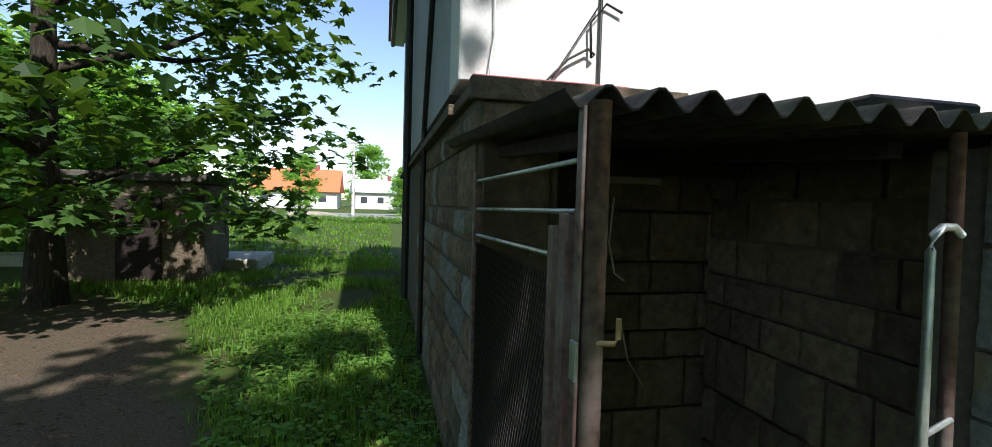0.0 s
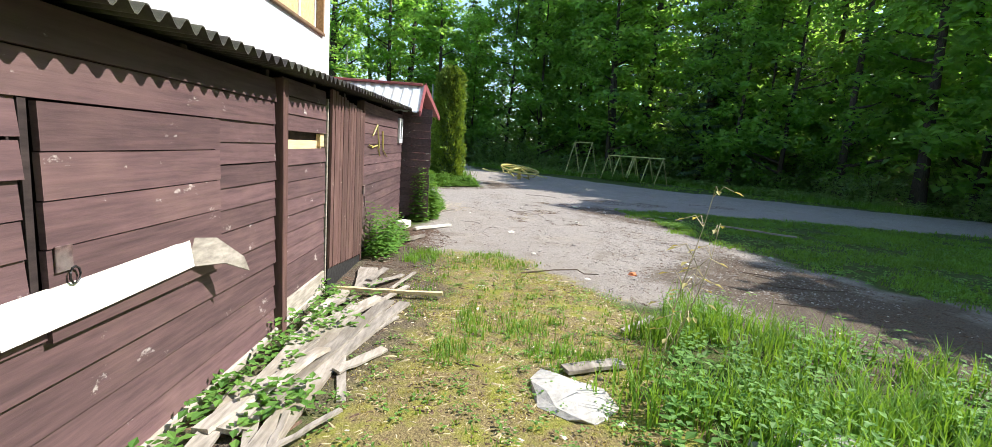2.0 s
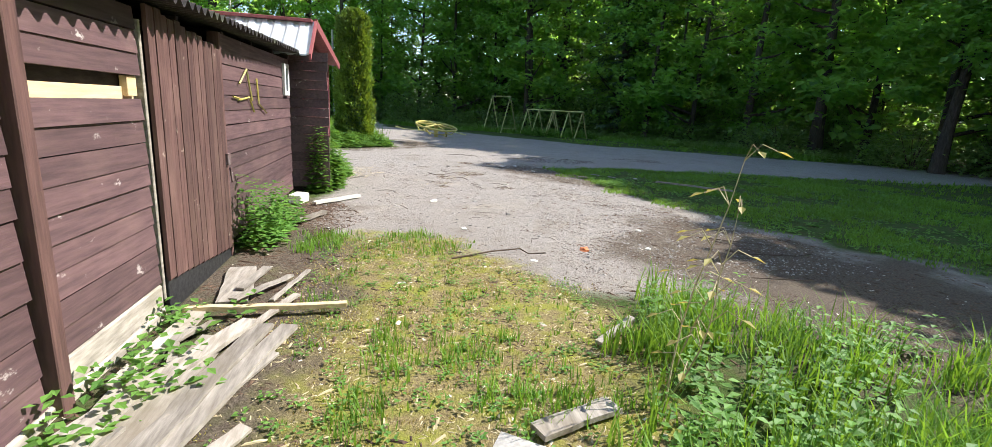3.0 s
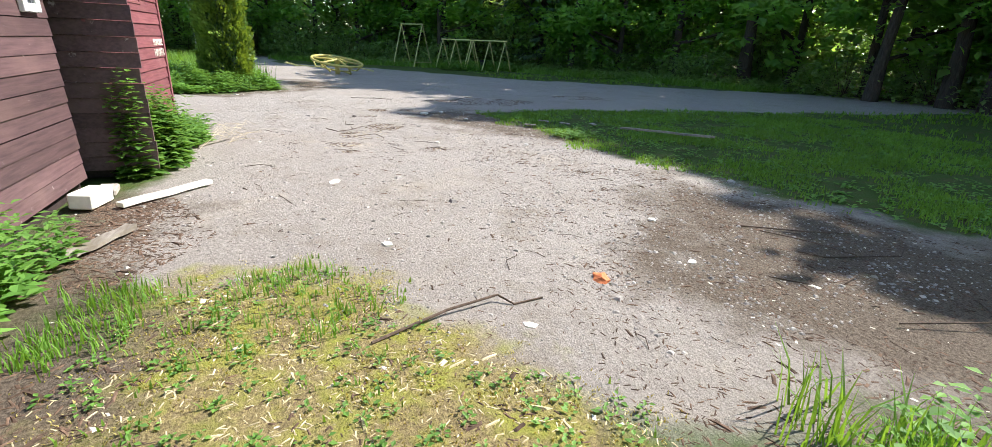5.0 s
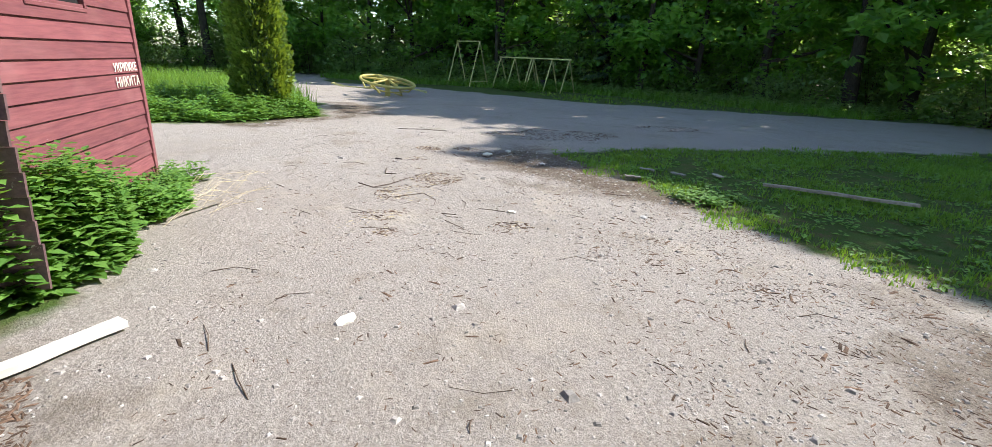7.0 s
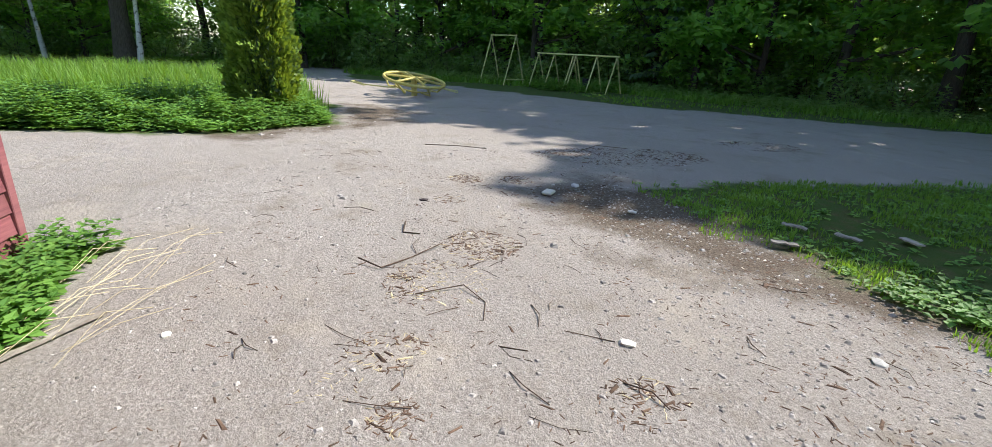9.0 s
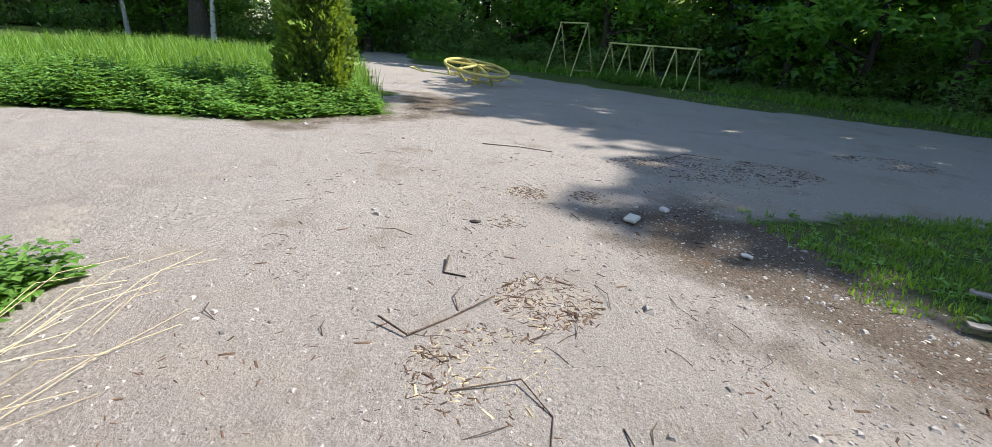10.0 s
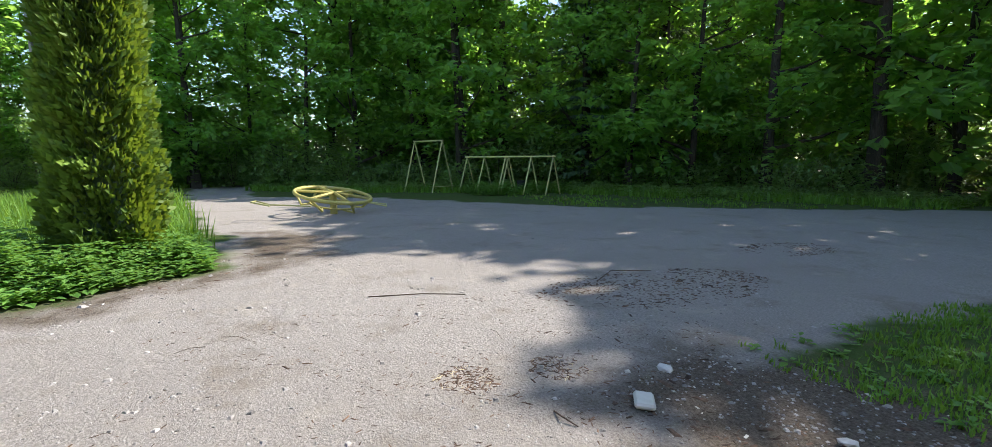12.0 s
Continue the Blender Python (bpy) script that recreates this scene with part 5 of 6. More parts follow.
herbs("forest_plants", "broad undergrowth leaves at the forest edge", 1500, lambda x, y: not inside(x, y, GRAVEL) and -2.6 < edge_dist(x, y, FOREST) < 0.5, (20, 46, -20, 10), 0.4, BUSH_LEAF, 0.16, 22)
herbs("swing_weeds", "weeds growing under the swing frames", 420, lambda x, y: True, (29.6, 33.5, -11.2, -7.2), 0.45, HERB, 0.12, 23)
# tall dry weed
g, weed_leaves = Geo(), []
wr = random.Random(8)
for k, (bx, by, h) in enumerate(((4.65, -1.25, 1.22), (4.8, -1.4, 0.95), (4.55, -1.2, 0.75))):
    pts = [Vector((bx + 0.05 * math.sin(i * 0.8 + k), by - 0.03 * i, h * i / 6)) for i in range(7)]
    g.tube(pts, [0.006 - 0.0007 * i for i in range(7)], 5, False)
    for i in range(2, 7):
        for s in (0, 1):
            a = wr.uniform(0, 6.28)
            e = pts[i] + Vector((math.cos(a) * 0.12, math.sin(a) * 0.12, 0.05))
            g.tube([pts[i], pts[i].lerp(e, 0.5) + Vector((0, 0, 0.05)), e], 0.0025, 4, False)
            weed_leaves.append(Geo())
            leaf(weed_leaves[-1], e, Vector((math.cos(a), math.sin(a), -0.4)).normalized(), Vector((0, 0, 1)), 0.07, 0.25)
weed = thing("dry_weed", "tall spindly dried weed in the gravel edge", "plant", (0, 0, 0))
part("stalk", g, STRAW, weed)
for g2 in weed_leaves:
    part("leaf", g2, DRYGRASS, weed)

# ---- playground ----
def swing(name, label, at, turn, length, h, frames, spread, extra=False):
    t = thing(name, label, "swing", at, turn)
    part("top_bar", Geo().tube([(0, 0, h), (length, 0, h)], 0.03, 8), PALE_YELLOW, t)
    for f in frames:
        for s in (-1, 1):
            part("leg", Geo().tube([(f, 0, h), (f, s * spread, -0.03)], 0.026, 8), PALE_YELLOW, t)
    if extra:
        part("brace", Geo().tube([(length, -spread, 0.25), (length, spread, 0.25)], 0.02, 6), PALE_YELLOW, t)
    return t


B0, B1 = Vector((33.1, -7.85, 0)), Vector((29.2, -10.1, 0))
swing("swing_frame", "low faded yellow swing frame with five leg pairs", (*B0.xy, 0), math.degrees(math.atan2(B1.y - B0.y, B1.x - B0.x)), (B1 - B0).length, 1.47, (0.1, 1.05, 2.15, 2.3, 3.4, 4.4), 0.55)
swing("swing_frame", "tall faded yellow swing frame without a seat", (34.2, -5.85, 0), -150, 1.75, 2.15, (0.05, 1.7), 0.65, True)
tagged(part("black_bucket", Geo().tube([(31.2, -9.6, 0.15), (31.2, -9.6, 0.5)], [0.14, 0.18], 14), BLACK, None, "black plastic bucket hung by the swing frame"), category="bucket")
car = thing("merry_go_round", "tilted broken yellow playground roundabout", "roundabout", (25.6, -1.75, 0.0), 20)
tilt = pose(0, 0, 0.40, 3, -10, 0)
ring = lambda r, z, n=28: [tilt @ Vector((r * math.cos(i * 2 * math.pi / n), r * math.sin(i * 2 * math.pi / n), z)) for i in range(n + 1)]
part("ring", Geo().tube(ring(0.92, 0.08), 0.045, 8), YELLOW, car, "", True)
part("lower_ring", Geo().tube(ring(0.55, -0.16), 0.025, 8), YELLOW, car, "", True)
part("hub", Geo().tube([(0, 0, 0), (0.02, 0, 0.55)], 0.09, 12), YELLOW, car)
for i in range(6):
    a = i * math.pi / 3
    part("spoke", Geo().tube([tilt @ Vector((0, 0, 0.14)), tilt @ Vector((0.92 * math.cos(a), 0.92 * math.sin(a), 0.08))], 0.04, 6), YELLOW, car)
    part("seat_arm", Geo().tube([tilt @ Vector((0.92 * math.cos(a), 0.92 * math.sin(a), 0.08)), tilt @ Vector((0.75 * math.cos(a + 0.3), 0.75 * math.sin(a + 0.3), -0.2)), tilt @ Vector((0.5 * math.cos(a + 0.1), 0.5 * math.sin(a + 0.1), -0.18))], 0.03, 6), YELLOW, car)
part("outrigger", Geo().tube([(-0.8, 0.9, 0.3), (-0.2, 1.6, 0.34), (0.1, 1.8, 0.42), (-0.2, 2.0, 0.42), (-0.5, 1.7, 0.34)], 0.02, 6), PALE_YELLOW, car)
part("outrigger", Geo().tube([(0.3, -0.9, 0.25), (0.0, -1.5, 0.10), (0.35, -1.7, 0.12), (0.4, -1.1, 0.22)], 0.02, 6), PALE_YELLOW, car)

# ---- loose things on the ground ----
def plank(at, ln, w, th, turn, mat, label, name="plank", tilt=0.0, roll=0.0):
    g = Geo()
    rnd = random.Random(int(ln * 1000 + turn))
    rows = []
    for i in range(7):
        x = -ln / 2 + ln * i / 6
        a, b = w / 2 * (1 + 0.12 * rnd.uniform(-1, 1)), w / 2 * (1 + 0.12 * rnd.uniform(-1, 1))
        z = 0.006 * rnd.uniform(-1, 1)
        rows.append([(x, -a, z), (x, b, z), (x, b * 0.97, z + th), (x, -a * 0.97, z + th)])
    g.quad_strip(rows)
    g.f += [(0, 1, 2, 3), (27, 26, 25, 24)]
    ob = part(name, g, mat, None, label)
    ob.matrix_basis = pose(*at, roll, tilt, turn)
    tagged(ob, category="plank", group="loose planks")


for at, ln, w, tn, r in (((4.55, 1.12, 0.03), 1.9, 0.14, -4, 6), ((4.75, 0.98, 0.03), 1.8, 0.12, -9, -4), ((4.3, 1.22, 0.05), 1.5, 0.12, 2, 10), ((4.9, 0.86, 0.02), 1.5, 0.10, -13, 0),
                         ((5.1, 1.12, 0.05), 1.2, 0.11, -20, 4), ((4.1, 0.98, 0.02), 1.3, 0.12, -2, 5), ((3.4, 1.25, 0.04), 1.4, 0.10, 5, 12), ((5.45, 1.3, 0.03), 0.9, 0.10, -3, 8), ((4.0, 1.16, 0.07), 1.0, 0.10, -15, -8)):
    plank(at, ln, w, 0.025, tn, GREY_WOOD, "rotting grey plank in a heap by the wall", roll=r)
for k in range(26):
    sx, sy = R.uniform(2.2, 6.6), R.uniform(0.75, 1.35)
    plank((sx, sy, R.uniform(0.01, 0.05)), R.uniform(0.25, 0.8), R.uniform(0.025, 0.07), 0.015, R.uniform(-35, 20), GREY_WOOD, "splintered grey wood scrap beside the wall", "wood_scrap", R.uniform(-4, 4), R.uniform(-10, 10))
plank((5.9, 0.87, 0.04), 0.98, 0.05, 0.03, 92, RAW_WOOD, "thin pale batten lying on the moss")
plank((6.45, 1.2, 0.01), 0.75, 0.2, 0.02, 10, GREY_WOOD, "pale broken board by the door")
plank((9.78, 0.85, 0.02), 0.8, 0.08, 0.035, -42, PALE, "long white painted board on the gravel")
plank((8.7, 1.03, 0.02), 0.55, 0.08, 0.03, -24, GREY_WOOD, "grey board beside the shed foot")
plank((11.68, -5.84, 0.06), 1.5, 0.06, 0.03, 44, GREY_WOOD, "grey batten lying in the grass")
plank((6.2, -7.4, 0.05), 0.7, 0.2, 0.03, 15, GREY_WOOD, "pale plank in the lawn")
plank((4.55, -0.75, 0.02), 0.45, 0.11, 0.025, -70, GREY_WOOD, "grey board beside the stone slab")
plank((5.35, -1.3, 0.05), 0.35, 0.05, 0.03, -60, GREY_WOOD, "pale broken batten in the weeds", tilt=-12)
for x, y, a in ((12.99, -4.67, 20), (12.91, -3.95, 60), (12.83, -5.16, -10), (13.3, -4.4, 35)):
    plank((x, y, 0.035), 0.2, 0.07, 0.012, a, GREY_WOOD, "short grey board scrap lying in the lawn", "wood_scrap")
plank((12.1, 0.78, 0.02), 0.6, 0.03, 0.015, -30, GREY_WOOD, "grey batten among the straw")


def rock(name, at, r, mat, label, seed, cat, turn=0.0, sub=2):
    ob = part(name, Geo().blob((0, 0, 0), r, seed, 0.5, sub), mat, None, label)
    ob.matrix_basis = pose(*at, 0, 0, turn)
    tagged(ob, category=cat)


def brick(at, s, mat, label, turn):
    ob = part("brick", Geo().box(-s[0] / 2, s[0] / 2, -s[1] / 2, s[1] / 2, 0, s[2], 0.012), mat, None, label)
    ob.matrix_basis = pose(*at, 3, 2, turn)
    tagged(ob, category="brick")


brick((9.6, 1.33, 0.02), (0.30, 0.17, 0.12), PALE, "white painted brick at the shed corner", -10)
brick((9.98, 1.33, 0.0), (0.26, 0.14, 0.06), GREY_WOOD, "weathered grey wood block by the recess", 8)
brick((14.58, -2.48, 0.0), (0.18, 0.11, 0.035), PALE, "pale brick lying on the gravel", -35)
rock("stone_slab", (4.15, -0.52, 0.0), (0.33, 0.22, 0.05), CONCRETE, "flat pale broken slab in the grass", 4, "slab", 30)
rock("stone_slab", (3.72, -1.72, 0.0), (0.22, 0.35, 0.05), CONCRETE, "grey broken slab among weeds", 6, "slab", 10)
rock("stone_slab", (3.2, -2.3, 0.0), (0.2, 0.3, 0.05), CONCRETE, "grey broken slab among weeds", 9, "slab", 60)
for i, (x, y, r, m) in enumerate(((8.24, -0.72, 0.055, PALE), (6.99, -1.22, 0.045, PALE), (8.43, -0.82, 0.025, PEBBLE), (9.95, -0.5, 0.07, PALE), (9.05, -4.6, 0.07, CONCRETE), (8.46, -1.75, 0.025, PEBBLE),
                                  (8.57, -1.2, 0.02, PEBBLE), (14.39, -1.15, 0.05, DARK_WOOD_AND_GAPS), (14.22, 1.08, 0.03, PEBBLE), (12.13, 0.27, 0.035, PALE), (11.75, -1.99, 0.05, PALE), (8.2, -2.9, 0.04, PALE), (7.4, -2.6, 0.04, PALE), (11.4, -3.2, 0.05, CONCRETE), (14.9, -2.9, 0.06, CONCRETE), (13.9, -3.1, 0.05, CONCRETE))):
    rock("stone", (x, y, 0.005), (r, r * 0.75, r * 0.35), m, "small pale stone chip on the gravel" if m is not DARK_WOOD_AND_GAPS else "dark wood lump on the gravel", i, "stone", i * 40, 1)
rock("rust_scrap", (7.35, -1.86, 0.005), (0.07, 0.05, 0.03), RED_LEAF, "rust-orange scrap on the gravel", 3, "scrap", 0, 2)


def stick(pts, r, label):
    ob = part("stick", Geo().tube([(x, y, ground_z(x, y) + r * 0.55 + dz) for x, y, dz in pts], [r * 0.7 * (1 - 0.5 * i / len(pts)) for i in range(len(pts))], 6), TWIG, None, label)
    tagged(ob, category="stick", group="fallen sticks")


stick([(7.05, -0.45, 0), (7.2, -0.85, 0.02), (7.27, -1.15, 0.03), (7.2, -1.22, 0), (7.22, -1.4, 0)], 0.012, "long bent dark stick on the gravel")
stick([(12.96, -0.6, 0.03), (12.83, -0.75, 0.01), (13.0, -0.95, 0), (13.2, -1.2, 0.02)], 0.009, "forked dark stick on the gravel")
stick([(12.45, -0.95, 0), (12.5, -1.25, 0.02), (12.3, -1.35, 0.0), (12.1, -1.3, 0)], 0.006, "curved dark twig on the gravel")
stick([(13.7, -0.95, 0.02), (13.5, -0.92, 0), (13.45, -1.05, 0)], 0.010, "short broken dark stick")
stick([(17.3, -1.4, 0), (17.2, -1.9, 0.01), (17.05, -2.3, 0)], 0.009, "pale stick lying on the road")
stick([(17.0, -3.8, 0), (17.3, -4.2, 0.03), (17.2, -4.7, 0)], 0.01, "dark curved branch on the shaded road")
stick([(7.9, -3.5, 0), (7.6, -3.9, 0.02), (7.5, -4.3, 0)], 0.009, "dark fallen branch in the leaf litter")
stick([(7.2, -3.6, 0), (7.0, -4.1, 0.03), (7.2, -4.5, 0)], 0.008, "dark fallen branch in the leaf litter")
stick([(6.4, -3.1, 0.02), (6.2, -3.6, 0.05), (6.45, -3.9, 0)], 0.007, "dark fallen branch in the leaf litter")
for pts, r in ((((11.62, -1.33, 0), (11.5, -1.36, 0.01), (11.36, -1.44, 0)), 0.008), (((11.83, -1.33, 0), (11.77, -1.46, 0)), 0.009), (((11.71, -2.67, 0), (11.63, -2.63, 0.01), (11.53, -2.64, 0)), 0.008),
               (((11.43, -3.23, 0), (11.3, -3.26, 0.01), (11.22, -3.22, 0)), 0.006), (((11.45, -1.82, 0), (11.34, -1.9, 0.02), (11.24, -1.93, 0)), 0.010), (((12.23, -1.61, 0), (12.1, -1.62, 0.01), (11.98, -1.58, 0)), 0.008),
               (((7.76, -3.61, 0), (7.45, -3.72, 0.02), (7.15, -3.88, 0)), 0.010), (((7.08, -2.94, 0), (6.91, -3.11, 0)), 0.009), (((6.86, -3.34, 0), (6.9, -3.55, 0.03), (6.83, -3.77, 0)), 0.010),
               (((14.7, -1.99, 0), (14.6, -1.98, 0.02), (14.51, -2.02, 0)), 0.012)):
    stick(pts, r * 0.6, "dark fallen twig lying on the ground")
SR = random.Random(99)
for i in range(70):
    x, y = SR.uniform(6.5, 16.5), SR.uniform(-3.6, 0.9)
    if i < 26:
        x, y = SR.gauss(12.4, 0.8), SR.gauss(-1.2, 0.5)
    a, ln = SR.uniform(0, 6.28), SR.uniform(0.08, 0.32)
    b = a + SR.uniform(-0.8, 0.8)
    stick([(x, y, 0), (x + ln * 0.5 * math.cos(a), y + ln * 0.5 * math.sin(a), SR.uniform(0, 0.02)), (x + ln * 0.5 * (math.cos(a) + math.cos(b)), y + ln * 0.5 * (math.sin(a) + math.sin(b)), 0)], SR.uniform(0.002, 0.005), "thin dry twig on the gravel")


def scatter(name, label, n, area, box, size, mat, seed, flat=0.5, long=1.0, cat="stones"):
    rnd = random.Random(seed)
    g = Geo()
    made = tries = 0
    while made < n and tries < n * 20:
        tries += 1
        x, y = rnd.uniform(box[0], box[1]), rnd.uniform(box[2], box[3])
        if not area(x, y) or noise.noise((x * 1.4, y * 1.4, seed)) < rnd.uniform(-0.5, 0.35):
            continue
        made += 1
        s = size * rnd.uniform(0.4, 1.0) ** 1.5 * (2.0 if rnd.random() < 0.04 else 1)
        a = rnd.uniform(0, 6.28)
        ca, sa = math.cos(a), math.sin(a)
        k = len(g.v)
        z = ground_z(x, y)
        for u, w, q in ((-1, -.6, 0), (.8, -.8, 0), (1.1, .6, 0), (-.7, .9, 0), (-.5, -.3, 1), (.5, -.4, .9), (.4, .4, 1), (-.4, .4, .85)):
            u, w, q = u * s * long * rnd.uniform(.75, 1.2), w * s * rnd.uniform(.75, 1.2), q * s * flat
            g.v.append((x + u * ca - w * sa, y + u * sa + w * ca, z + q - 0.001))
        g.f += [(k, k + 1, k + 5, k + 4), (k + 1, k + 2, k + 6, k + 5), (k + 2, k + 3, k + 7, k + 6), (k + 3, k, k + 4, k + 7), (k + 4, k + 5, k + 6, k + 7)]
    tagged(part(name, g, mat, None, label), category=cat, kind="stuff")


ongrav = lambda x, y: inside(x, y, GRAVEL)
scatter("gravel_stones", "loose grey gravel stones", 9000, ongrav, (6.5, 16, -4.8, 1.2), 0.011, PEBBLE, 61)
scatter("gravel_stones", "larger scattered pebbles", 900, ongrav, (6.5, 20, -5, 1.2), 0.022, PEBBLE, 62)
scatter("wood_chips", "pale wood chips and bark bits", 500, lambda x, y: inside(x, y, LITTER_AND_SHADE) or inside(x, y, LITTER2) or inside(x, y, LITTER3), (1.5, 15.5, -6, 1.45), 0.012, CHIP, 63, 0.25, 1.8, "debris")
scatter("leaf_litter", "dry brown twigs and leaf bits", 5000, lambda x, y: inside(x, y, LITTER_AND_SHADE) or inside(x, y, LITTER2) or inside(x, y, LITTER3) or inside(x, y, LITTER4), (0, 22, -6, 2), 0.014, DEBRIS, 64, 0.3, 2.2, "debris")
scatter("leaf_litter", "small dry twig bits on the gravel", 5500, lambda x, y: ongrav(x, y) and y < 0.3, (6.5, 17, -4, 0.3), 0.007, DEBRIS, 65, 0.4, 4.0, "debris")
scatter("leaf_litter", "dry brown leaves on the shaded path", 2500, in_(PATHWAY), (-6, -1, 1, 9), 0.02, DEBRIS, 66, 0.3, 1.5, "debris")
scatter("white_bits", "pale litter flakes in the moss", 110, in_(MOSSY), (2, 8.6, -2, 1), 0.018, CHIP, 67, 0.2, 1.6, "debris")
scatter("dry_stalks", "short dry straw bits lying in the moss", 7000, in_(MOSSY), (0.6, 8.7, -2, 1.2), 0.006, STRAW, 68, 0.6, 4.5, "debris")
scatter("dry_stalks", "dry brown bits lying in the moss", 3500, in_(MOSSY), (0.6, 8.7, -2, 1.2), 0.008, DEBRIS, 69, 0.5, 3.0, "debris")
scatter("dry_stalks", "dark twig bits between the planks", 1800, in_(LITTER3), (2, 10, 0.3, 1.45), 0.010, DEBRIS, 70, 0.5, 4.0, "debris")
PILES = ((11.88, -0.77, 0.2), (11.62, -0.53, 0.14), (11.3, -1.85, 0.2), (11.4, -0.8, 0.12), (12.6, -1.1, 0.35), (13.2, -1.5, 0.3), (14.45, -1.42, 0.18), (15.25, -1.7, 0.2), (15.2, -2.3, 0.2))
near_pile = lambda x, y: any(math.hypot(x - a, y - b) < r for a, b, r in PILES)
scatter("leaf_litter", "small heaps of dry needles and twigs on gravel", 2600, near_pile, (8, 15.6, -2.8, 0), 0.008, DEBRIS, 74, 0.5, 3.5, "debris")
scatter("dry_stalks", "pale straw bits in small heaps on gravel", 700, near_pile, (8, 15.6, -2.8, 0), 0.006, STRAW, 75, 0.5, 5.0, "debris")
scatter("gravel_stones", "coarse gravel washed along the lawn edge", 3500, lambda x, y: ongrav(x, y) and y < -1.6 - 0.1 * (x - 6.5), (6.5, 15, -4.8, -1.4), 0.014, PEBBLE, 76)
scatter("leaf_litter", "dry needles and bark on the trodden soil", 9000, lambda x, y: y < -1.0 - 0.22 * (x - 5), (4.5, 11.5, -4.8, -1.0), 0.007, DEBRIS, 77, 0.5, 4.0, "debris")
scatter("leaf_litter", "dark needle drifts on the shaded road", 2500, lambda x, y: math.hypot((x - 16.6), (y + 4.3) * 0.5) < 0.7 or math.hypot(x - 17.6, (y + 7.6) * 0.6) < 0.5, (15.5, 18.5, -9, -2.8), 0.012, DEBRIS, 78, 0.4, 2.5, "debris")
scatter("leaf_litter", "brown bark and twig litter by the shed foot", 2600, lambda x, y: y > 0.35 + 0.5 * abs(x - 8.8), (8.0, 9.7, 0.35, 1.3), 0.010, DEBRIS, 80, 0.5, 3.5, "debris")
herbs("lawn_plants", "bright clump of weeds at the lawn edge", 60, lambda x, y: math.hypot(x - 11.84, y + 4.25) < 0.33, (11.4, 12.3, -4.7, -3.9), 0.14, HERB, 0.07, 79)
herbs("moss_plants", "small green seedlings in the moss", 900, in_(MOSSY), (0.6, 8.7, -2, 1.2), 0.05, HERB, 0.028, 72)
herbs("lawn_plants", "broad plantain leaves in the lawn", 1500, lambda x, y: inside(x, y, LAWN) and y > -11, (3, 15, -11, -3.6), 0.05, HERB, 0.06, 73)
# straw stalks beside the red shed
g = Geo()
for i in range(20):
    x, y, a = SR.uniform(11.6, 12.8), SR.uniform(0.55, 1.05), SR.uniform(-0.75, -0.1)
    ln = SR.uniform(0.4, 1.0)
    g.tube([(x, y, 0.02), (x + ln / 2 * math.cos(a), y + ln / 2 * math.sin(a), SR.uniform(0.03, 0.14)), (x + ln * math.cos(a), y + ln * math.sin(a), 0.006)], 0.0018, 4, False)
tagged(part("straw", g, STRAW, None, "dry bent straw stalks beside the shed"), category="straw", kind="stuff")

# ---- side yard and distance ----
hut = thing("stone_hut", "small dark block hut under the maple", "hut", (-4.5, 10.3, 0))
part("wall", Geo().box(-0.95, 1.15, -0.3, 1.2, 0, 1.75, 0.03), BROWN_STONE, hut)
part("roof_slab", Geo().box(-1.05, 1.25, -0.4, 1.3, 1.75, 1.9, 0.02), MORTAR, hut)
part("door", Geo().box(-0.2, 0.5, -0.34, -0.302, 0.05, 1.5, 0.01), DARK_WOOD_AND_GAPS, hut)
tagged(part("concrete_slab", Geo().box(-3.7, -2.75, 11.2, 12.8, 0.0, 0.28, 0.03), CONCRETE, None, "low concrete slab beside the maple"), category="slab")
tagged(part("concrete_slab", Geo().box(-9.5, -5.9, 12.0, 12.6, 0.0, 0.25, 0.03), CONCRETE, None, "long low concrete kerb in the yard"), category="slab")
pole = thing("utility_pole", "grey wooden utility pole with insulators by the road", "utility pole", (-2.95, 47.2, 0))
part("shaft", Geo().tube([(0, 0, 0), (0, 0, 7.0)], [0.16, 0.11], 10), PALE_BARK, pole)
part("crossarm", Geo().box(-0.5, 0.5, -0.05, 0.05, 6.55, 6.65, 0.01), GREY_WOOD, pole)
for x in (-0.45, 0.45):
    part("insulator", Geo().tube([(x, 0, 6.65), (x, 0, 6.85)], 0.05, 8), WHITE_PAINT, pole)
part("lamp_arm", Geo().tube([(0, 0, 6.0), (0.5, 0, 6.3), (0.9, 0, 6.3)], 0.04, 6), MID_GREY, pole)
rock("log_pile", (-6.8, 44, 0.15), (2.6, 0.5, 0.3), GREY_WOOD, "low heap of grey logs by the road", 12, "log pile", 5)


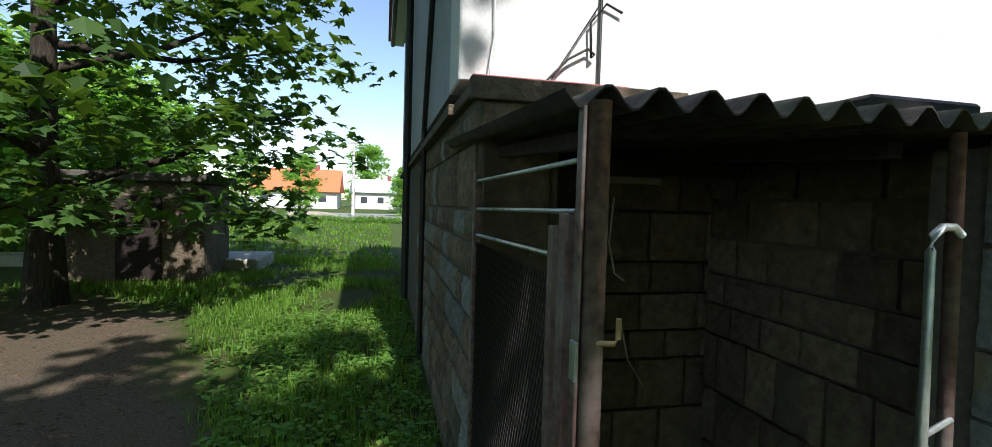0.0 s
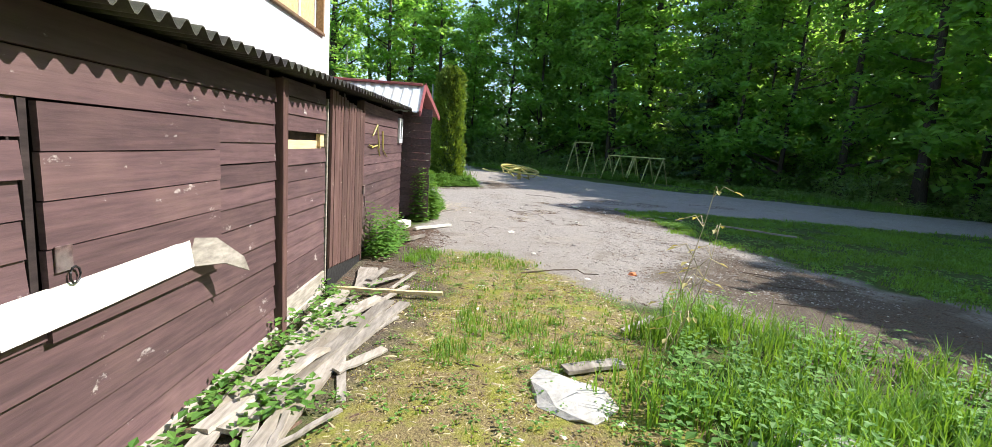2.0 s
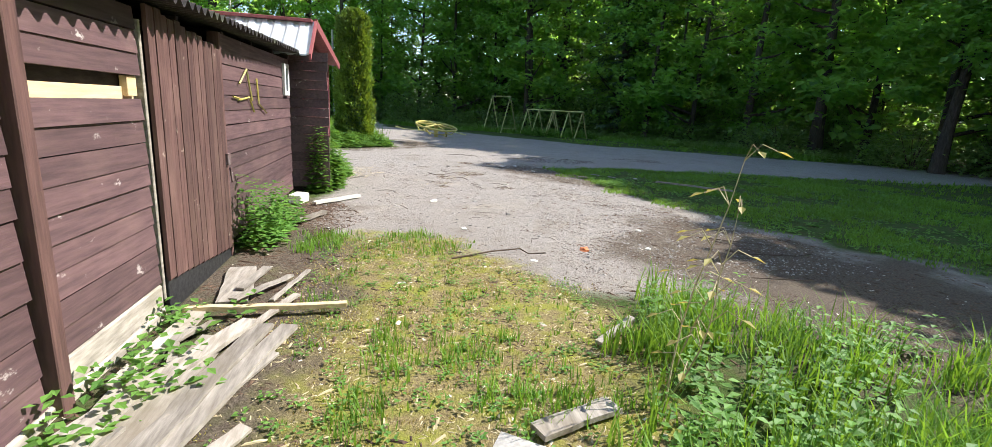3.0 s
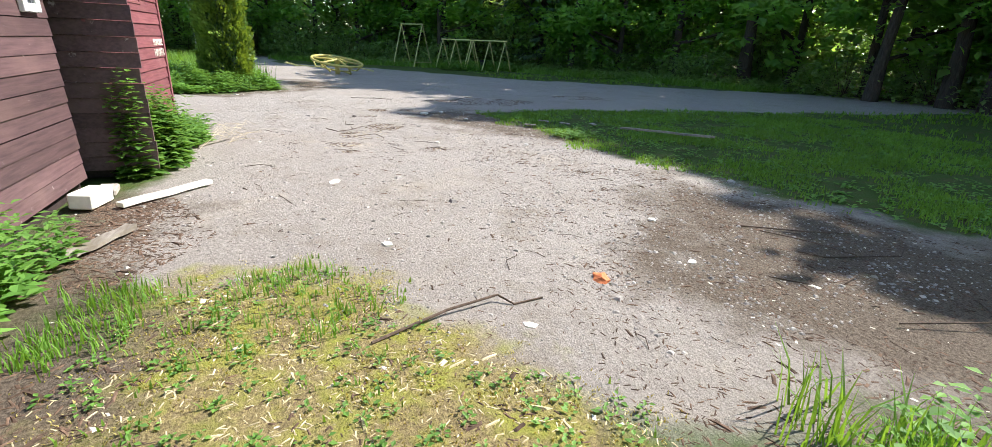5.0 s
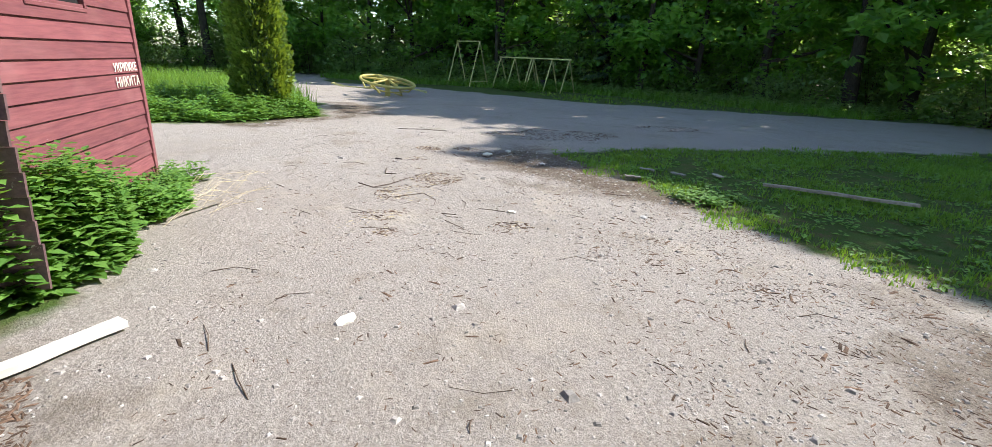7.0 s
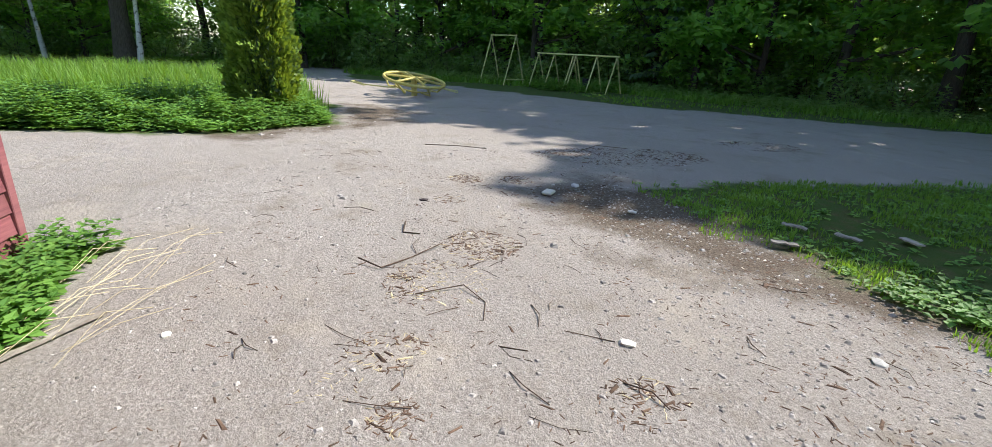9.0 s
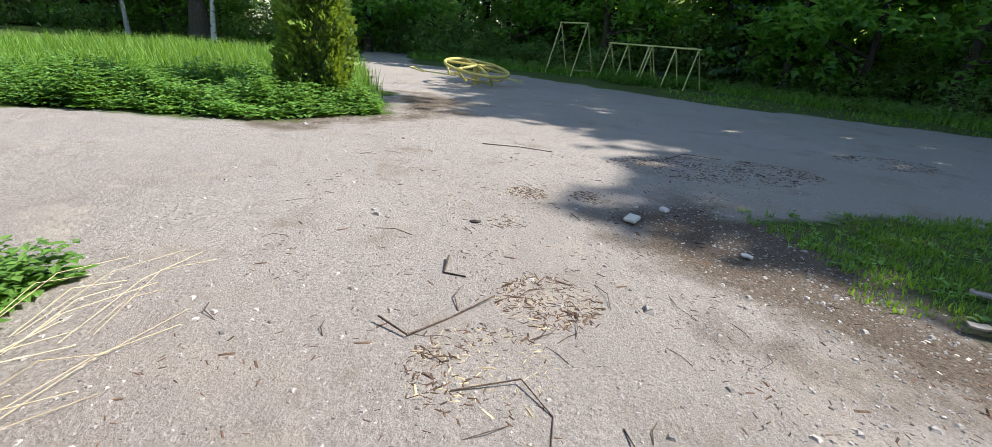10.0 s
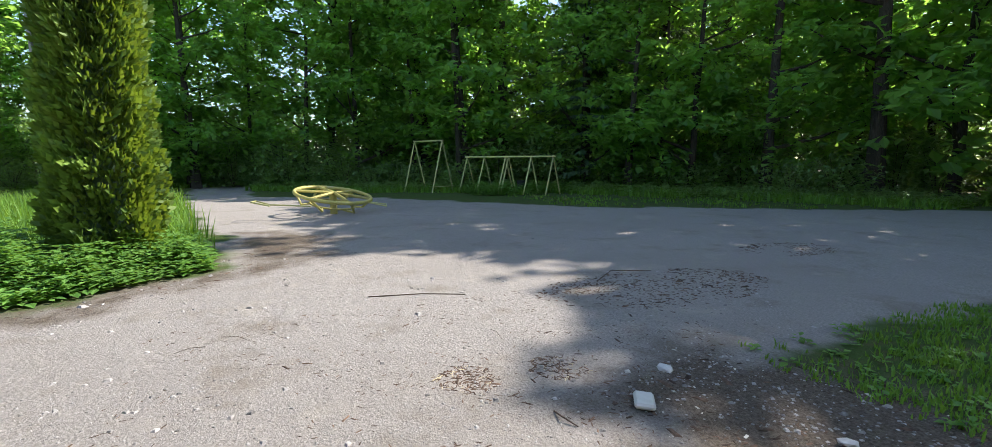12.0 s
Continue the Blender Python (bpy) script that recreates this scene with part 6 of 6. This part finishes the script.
def house(at, w, d, h, rh, roofm, label, turn=0):
    t = thing("house", label, "house", at, turn)
    part("wall", Geo().box(-w / 2, w / 2, -d / 2, d / 2, 0, h, 0.02), HOUSE_WALL, t)
    g = Geo()
    g.quad_strip([[(x, -d / 2 - 0.5, h - 0.1), (x, 0, h + rh), (x, d / 2 + 0.5, h - 0.1)] for x in (-w / 2 - 0.4, w / 2 + 0.4)])
    g.f += [(2, 1, 0), (3, 4, 5)]
    part("roof", g, roofm, t)
    part("chimney", Geo().box(w * 0.2, w * 0.2 + 0.6, -0.3, 0.3, h + rh - 0.8, h + rh + 0.7, 0.02), RED_TIN, t)
    for i in range(3):
        x = -w / 2 + w * (i + 0.5) / 3
        wi = part("window", Geo().box(x - 0.6, x + 0.6, -d / 2 - 0.04, -d / 2 - 0.002, 0.9, 2.1, 0.02), WHITE_PAINT, t)
        part("pane", Geo().box(x - 0.5, x + 0.5, -d / 2 - 0.06, -d / 2 - 0.041, 1.0, 2.0, 0), GLASS, wi)


house((-13, 82, 0), 12, 8, 2.6, 3.4, ORANGE, "distant house with an orange tiled roof")
house((-1.2, 88, 0), 8, 7, 2.8, 2.2, TIN, "distant pale house with a light metal roof", 8)
sm = make_tree("roadside_tree", "round leafy tree beside the road", broadleaf(61, 6.2, 0.15, 0.08, 2.3, 120, 40, 0.3), BARK, LEAF, (-9.2, 58, 0), 0, "roadside trees")
for x, y, s in ((-3.5, 105, 2.0), (2.6, 62, 0.9), (1.6, 50, 0.62), (-16, 64, 1.1), (-21, 52, 1.2), (-26, 60, 1.5), (-14, 95, 1.3), (5, 80, 1.3), (-30, 40, 1.5), (-24, 30, 1.3), (-18, 22, 1.2), (-14, 15, 0.9), (-20, 12, 1.3), (-28, 20, 1.6), (-34, 30, 1.8), (-24, 4, 1.5), (-32, 8, 1.7), (-18, 0, 1.3), (-11.5, 20, 0.8), (-7.6, 16.5, 0.75), (-10, 14, 0.9), (-9.4, 19.5, 0.95), (-13, 17, 1.0), (-9.6, 25, 0.9), (-8.6, 12.2, 0.8), (-11.5, 10, 0.9), (-13, 26, 1.1), (-15.5, 34, 1.2)):
    copy_thing(sm, pose(x, y, 0, 0, 0, x * 31) @ Matrix.Scale(s, 4))
herbs("garden_plants", "weeds along the road verge", 700, lambda x, y: True, (-16, 1, 34, 39.5), 0.4, HERB, 0.2, 71)
